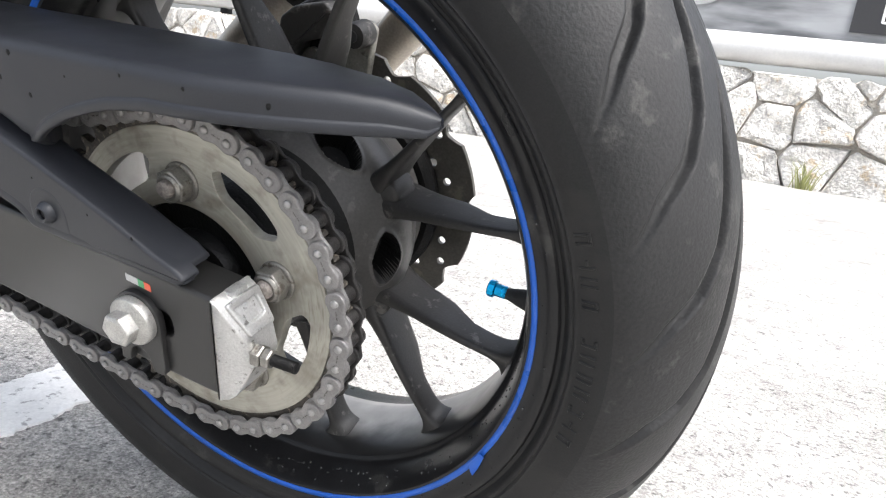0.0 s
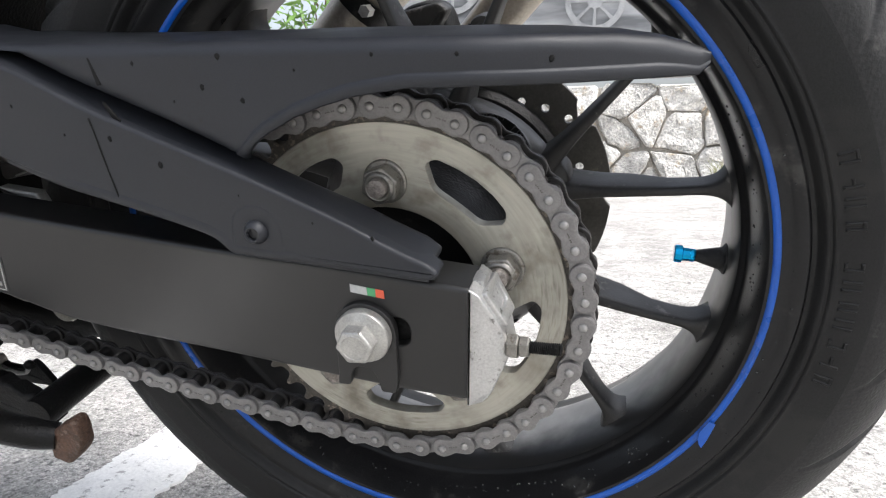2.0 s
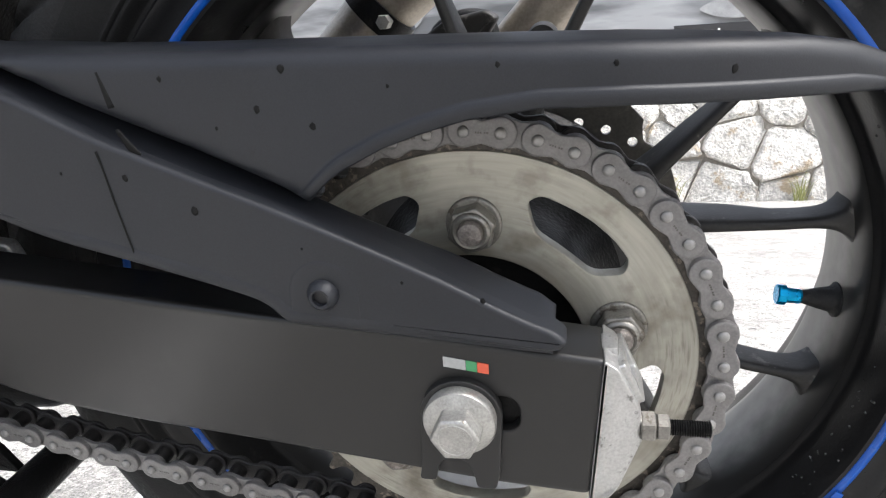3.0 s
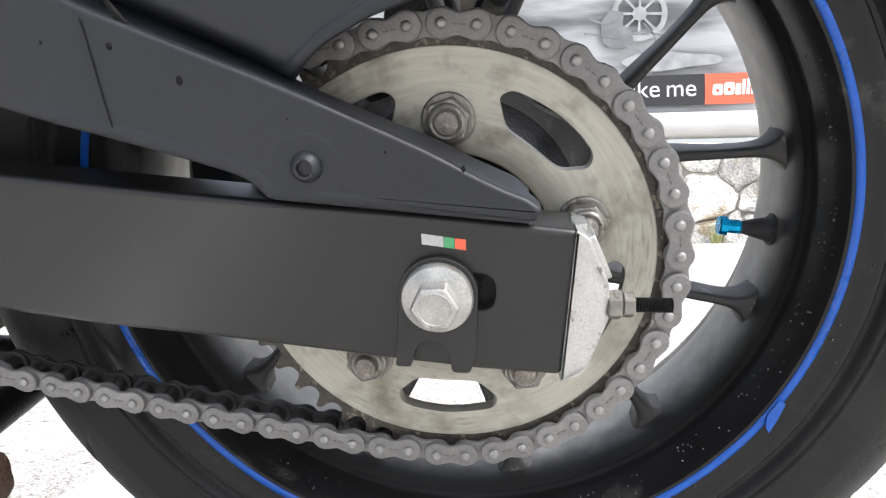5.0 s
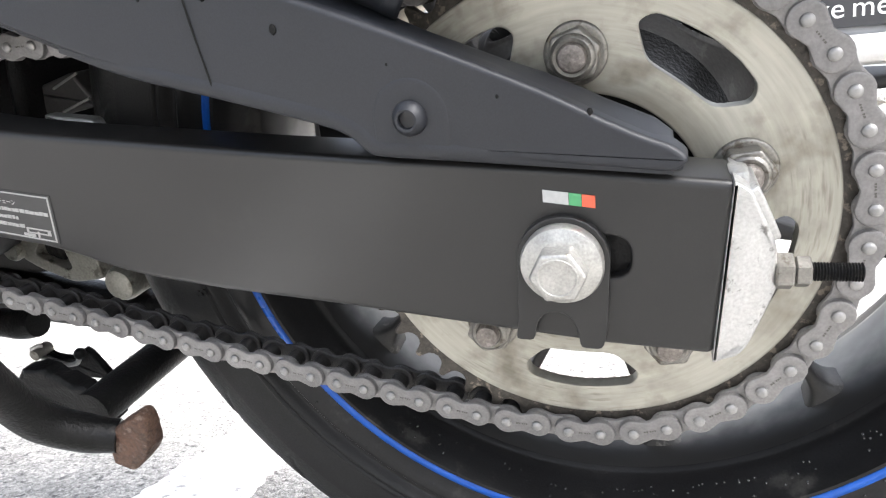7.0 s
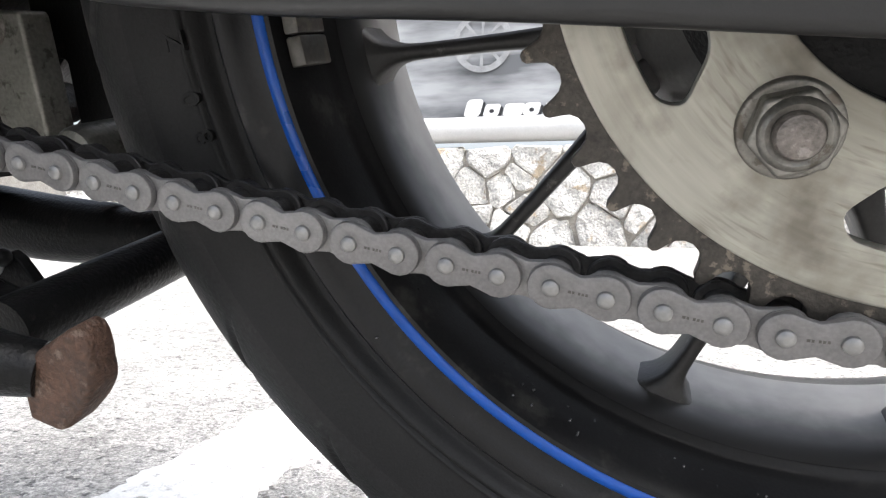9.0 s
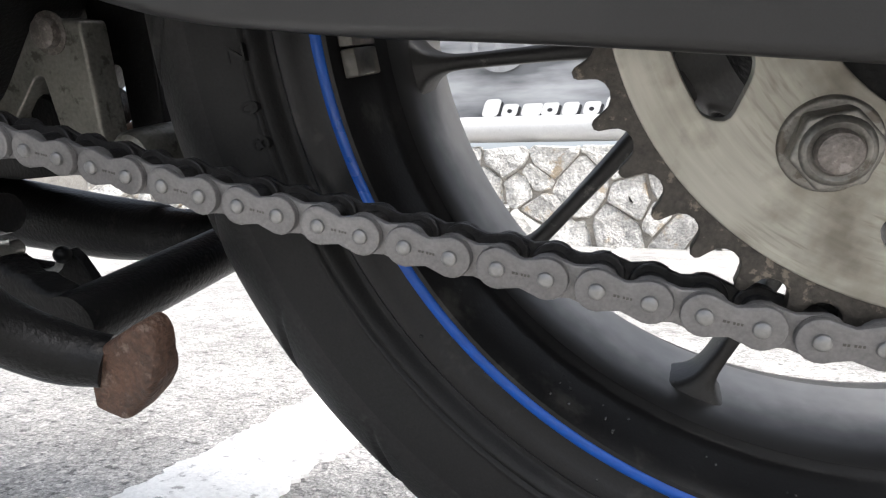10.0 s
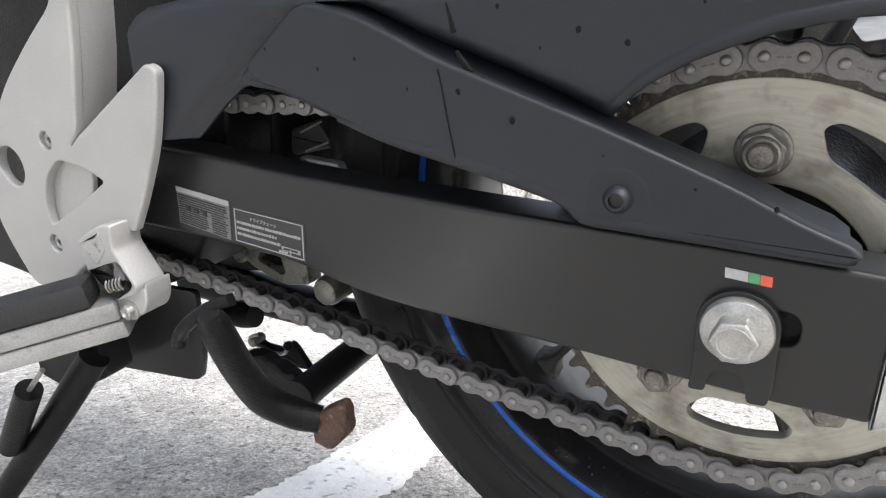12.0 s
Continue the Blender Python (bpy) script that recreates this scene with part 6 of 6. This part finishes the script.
    # side stand: leg to the ground and its pivot, with the return spring beyond
    bm = bmesh.new()
    tube(bm, [(-0.500, -0.045, -0.106), (-0.540, -0.070, -0.160), (-0.592, -0.086, -0.216), (-0.690, -0.112, -0.318)], [0.0130, 0.0125, 0.0120, 0.012], 18, 6)
    ss = part("side_stand", bm, DARK, bike, "black side stand leg holding the bike", sharp=60)
    bm = bmesh.new()
    plate(bm, [rounded([(-0.600, -0.090), (-0.555, -0.062), (-0.500, -0.080), (-0.500, -0.130), (-0.560, -0.158), (-0.606, -0.148)], 0.008, 4)], -0.040, -0.012, 0.003)
    part("pivot", bm, DARK, ss, "greasy black stand pivot")
    part("pivot_bolt", lathe(bmesh.new(), [(0.0, -0.046), (0.008, -0.046), (0.0095, -0.044), (0.010, -0.040), (0.014, -0.0395), (0.014, -0.038)], 24, -0.585, -0.118), DARK, ss)
    bm = bmesh.new()
    tube(bm, [(-0.4854, -0.0950, -0.0883), (-0.5149, -0.0950, -0.1123)], 0.0022, 8)
    part("spring_rod", bm, BOLT, ss)
    bm = bmesh.new()
    tube(bm, [(-0.5149, -0.0950, -0.1123), (-0.5792, -0.0950, -0.1842)], 0.0105, 14)
    part("spring_sleeve", bm, DARK, ss)
    bm = bmesh.new()
    plate(bm, [rounded([(-0.728, -0.325), (-0.658, -0.325), (-0.638, -0.333), (-0.748, -0.333)], 0.003, 3)], -0.149, -0.084, 0.002)
    part("foot_pad", bm, DARK, ss)


make_stands()


def make_linkage():
    tri = rounded([(-0.4040, -0.0345, 0.005), (-0.3985, -0.0340, 0.004), (-0.3930, -0.0690, 0.006), (-0.3970, -0.0715, 0.005), (-0.4265, -0.0590, 0.006)], 0.005, 4)
    out = [(-0.4720, -0.0500, 0.004), (-0.4560, -0.0400, 0.01), (-0.4204, -0.0268, 0.02), (-0.4050, -0.0120, 0.01), (-0.3950, -0.0050, 0.006), (-0.3670, -0.0075, 0.003), (-0.3655, -0.0780, 0.004), (-0.3960, -0.0820, 0.008), (-0.4300, -0.0690, 0.02), (-0.4510, -0.0530, 0.02), (-0.4700, -0.0580, 0.004)]
    bm = bmesh.new()
    plate(bm, [rounded(out, 0.004, 4), tri], 0.086, 0.104, 0.002, 3, 0.001)
    lk = part("shock_linkage", bm, LINK, bike, "oily cast alloy suspension link")
    part("link_bolt", lathe(bmesh.new(), [(0.0, 0.080), (0.006, 0.080), (0.0075, 0.081), (0.0075, 0.086), (0.0110, 0.0855), (0.0110, 0.087)], 24, -0.3880, -0.0128), RUSTBOLT, lk, "pivot bolt")
    part("link_bolt", lathe(bmesh.new(), [(0.0, 0.080), (0.007, 0.080), (0.0085, 0.082), (0.0085, 0.088)], 24, -0.4420, -0.0540), LINK, lk)
    bm = bmesh.new()
    plate(bm, [rounded([(-0.3930, 0.02), (-0.3515, 0.02), (-0.3525, -0.082), (-0.3755, -0.082), (-0.3755, -0.031), (-0.3930, -0.029)], 0.003, 3)], 0.117, 0.123, 0.001)
    part("link_strap", bm, DARK, lk)
    bm = bmesh.new()
    plate(bm, [rounded([(-0.56, 0.05), (-0.376, 0.05), (-0.398, -0.020), (-0.432, -0.050), (-0.432, -0.098), (-0.56, -0.11)], 0.004, 3)], 0.150, 0.156, 0.001)
    part("back_shield", bm, DARK, lk, "black shield behind the linkage")
    bm = bmesh.new()
    lathe(bm, [(0.0, 0.094), (0.0100, 0.094), (0.0120, 0.096), (0.0120, 0.148)], 24, -0.4120, -0.0560)
    part("inner_pivot", bm, DARK, lk, "greasy black inner pivot")
    bm = bmesh.new()
    lathe(bm, [(0.0, 0.066), (0.0085, 0.0662), (0.0115, 0.0675), (0.0130, 0.0705), (0.0135, 0.074), (0.0135, 0.102), (0.0, 0.102)], 32, -0.3340, -0.0735)
    part("link_bush", bm, LINK, lk, "round alloy link bush")
    bm = bmesh.new()
    tube(bm, [(-0.430, 0.11, 0.20), (-0.425, 0.11, 0.06), (-0.418, 0.11, -0.016)], [0.026, 0.024, 0.016], 18, 6)
    part("shock_body", bm, DARK, lk, "black rear shock body", sharp=60)
    bm = bmesh.new()
    block(bm, (-0.475, 0.070, -0.030), (-0.425, 0.088, 0.004), 0.005)
    part("shock_clevis", bm, LINK, lk, "oily shock clevis")
    bm = bmesh.new()
    tube(bm, [(-0.42, 0.17, -0.085), (-0.36, 0.17, -0.080), (-0.30, 0.17, -0.078)], 0.018, 16, 6)
    part("heat_pipe", bm, COPPER, lk, "heat stained pipe")
    # mud shield between the tyre and the frame, with bright pieces near it for highlights
    bm = bmesh.new()
    rows = []
    for y in (0.03, 0.04, 0.115, 0.19, 0.20):
        rows.append([bm.verts.new((*(lambda q: (q[0],))(polar(0.335, a)), y, polar(0.335, a)[1])) for a in range(138, 182, 4)])
    for p, q in zip(rows, rows[1:]):
        for i in range(len(p) - 1):
            bm.faces.new((p[i], p[i + 1], q[i + 1], q[i]))
    mud = part("mud_shield", bm, DARK, bike, "black inner mud shield ahead of the tyre", sharp=0)
    mud.modifiers.new("thickness", "SOLIDIFY").thickness = 0.003
    bm = bmesh.new()
    plate(bm, [rounded([(-0.3370, 0.0680), (-0.3000, 0.0770), (-0.2860, 0.0570), (-0.3266, 0.0500)][::-1], 0.002, 3)], 0.050, 0.078, 0.002)
    guide = part("hose_guide", bm, HUB, bike, "glossy black hose guide block")
    # two thin bright rods drawn as highlights on the block's glossy edges
    bm = bmesh.new()
    tube(bm, [(-0.3140, 0.0480, 0.0685), (-0.2930, 0.0480, 0.0765)], 0.0008, 8)
    part("clip_wire", bm, BOLT, guide, "thin bright rod for an edge highlight")
    bm = bmesh.new()
    tube(bm, [(-0.3120, 0.0480, 0.0545), (-0.2890, 0.0480, 0.0615)], 0.0008, 8)
    part("clip_wire", bm, BOLT, guide, "thin bright rod for an edge highlight")
    # added bright plate that stands for light on the top of the swing arm
    bm = bmesh.new()
    plate(bm, [rounded([(-0.2850, 0.0600), (-0.2528, 0.0560), (-0.2490, 0.0460), (-0.2800, 0.0500)][::-1], 0.002, 3)], 0.008, 0.016, 0.002)
    part("bracket", bm, BOLT, guide, "bright plate for the shine on the arm top")


make_linkage()


def make_caliper():
    bm = bmesh.new()
    pts = [polar(r, a) for r, a in ((0.092, 94), (0.092, 114), (0.120, 116), (0.150, 112), (0.156, 104), (0.150, 95), (0.120, 92))]
    plate(bm, [rounded(pts, 0.010, 4)], 0.198, 0.236, 0.006, 4, 0.006)
    cal = part("rear_caliper", bm, DARK, bike, "black rear brake caliper")
    bm = bmesh.new()
    plate(bm, [rounded([(-0.054, 0.137), (-0.040, 0.1465), (-0.012, 0.1515), (-0.004, 0.146), (-0.020, 0.1225), (-0.034, 0.1195), (-0.046, 0.098), (-0.062, 0.100)], 0.003, 4)], 0.183, 0.198, 0.003, 3)
    part("caliper_cover", bm, SPOKE, cal, "dusty grey caliper cover")
    bm = bmesh.new()
    plate(bm, [rounded([(0.003, 0.096), (0.004, 0.116), (0.011, 0.129), (0.017, 0.1375), (0.027, 0.1425), (0.0345, 0.1365), (0.031, 0.121), (0.026, 0.096)], 0.005, 4)], 0.182, 0.189, 0.002)
    part("bracket", bm, LINK, cal, "grey steel caliper bracket")
    bm = bmesh.new()
    lathe(bm, [(0.0, 0.165), (0.0045, 0.165), (0.0090, 0.166), (0.0100, 0.170), (0.0100, 0.184), (0.0, 0.184)], 24, 0.0250, 0.1330)
    part("slide_pin", bm, SPOKE, cal, "capped slide pin")
    bm = bmesh.new()
    lathe(bm, [(0.0, 0.1640), (0.0042, 0.1640), (0.0046, 0.1655)], 20, 0.0250, 0.1330)
    part("pin_end", bm, BLACKPRINT, cal)
    bm = bmesh.new()
    tube(bm, [(0.018, 0.165, 0.136), (0.010, 0.160, 0.122), (0.006, 0.165, 0.105)], 0.0028, 8)
    part("brake_hose", bm, DARK, cal)


make_caliper()


def make_exhaust():
    """Link pipe with its clamp on the far side, seen between the spokes."""
    bm = bmesh.new()
    tube(bm, [(-0.290, 0.300, 0.000), (-0.225, 0.300, 0.052), (-0.150, 0.300, 0.118), (-0.090, 0.302, 0.172), (-0.02, 0.305, 0.235)], [0.022, 0.023, 0.024, 0.030, 0.034], 24, 8)
    pipe = part("link_pipe", bm, TAN, bike, "tan silver exhaust link pipe", sharp=60)
    bm = bmesh.new()
    tube(bm, [(-0.1230, 0.300, 0.1420), (-0.1090, 0.301, 0.1550)], 0.0318, 24)
    part("clamp", bm, DARK, pipe, "black pipe clamp")
    bm = bmesh.new()
    lathe(bm, [(0.0, 0.262), (0.0055, 0.262), (0.0060, 0.264), (0.0060, 0.275)], 6, -0.1040, 0.1420)
    part("clamp_bolt", bm, BOLT, pipe)
    bm = bmesh.new()
    tube(bm, [(-0.030, 0.300, 0.088), (0.020, 0.300, 0.140), (0.090, 0.300, 0.210)], [0.020, 0.022, 0.022], 20, 6)
    part("silencer_stay", bm, TAN, pipe, "tan silver silencer stay")


make_exhaust()


def make_tail():
    """Seat and tail section over the wheel, above all that is looked at."""
    bm = bmesh.new()
    rings = []
    for x, low, top, half in ((-0.95, 0.25, 0.50, 0.14), (-0.70, 0.25, 0.52, 0.15), (-0.40, 0.26, 0.56, 0.15), (-0.25, 0.30, 0.58, 0.15), (-0.10, 0.35, 0.60, 0.145), (0.10, 0.37, 0.62, 0.12), (0.38, 0.46, 0.62, 0.08)):
        ring = []
        for k in range(24):
            u, v = math.cos(2 * math.pi * k / 24), math.sin(2 * math.pi * k / 24)
            u, v = math.copysign(abs(u) ** 0.6, u), math.copysign(abs(v) ** 0.6, v)
            ring.append(bm.verts.new((x, MID + half * u, (low + top) / 2 + (top - low) / 2 * v)))
        rings.append(ring)
    for p, q in zip(rings, rings[1:]):
        for i in range(24):
            bm.faces.new((p[i], p[(i + 1) % 24], q[(i + 1) % 24], q[i]))
    bm.faces.new(rings[0]), bm.faces.new(rings[-1])
    part("tail_section", bm, SATIN, bike, "black seat and tail section", sharp=60)


make_tail()
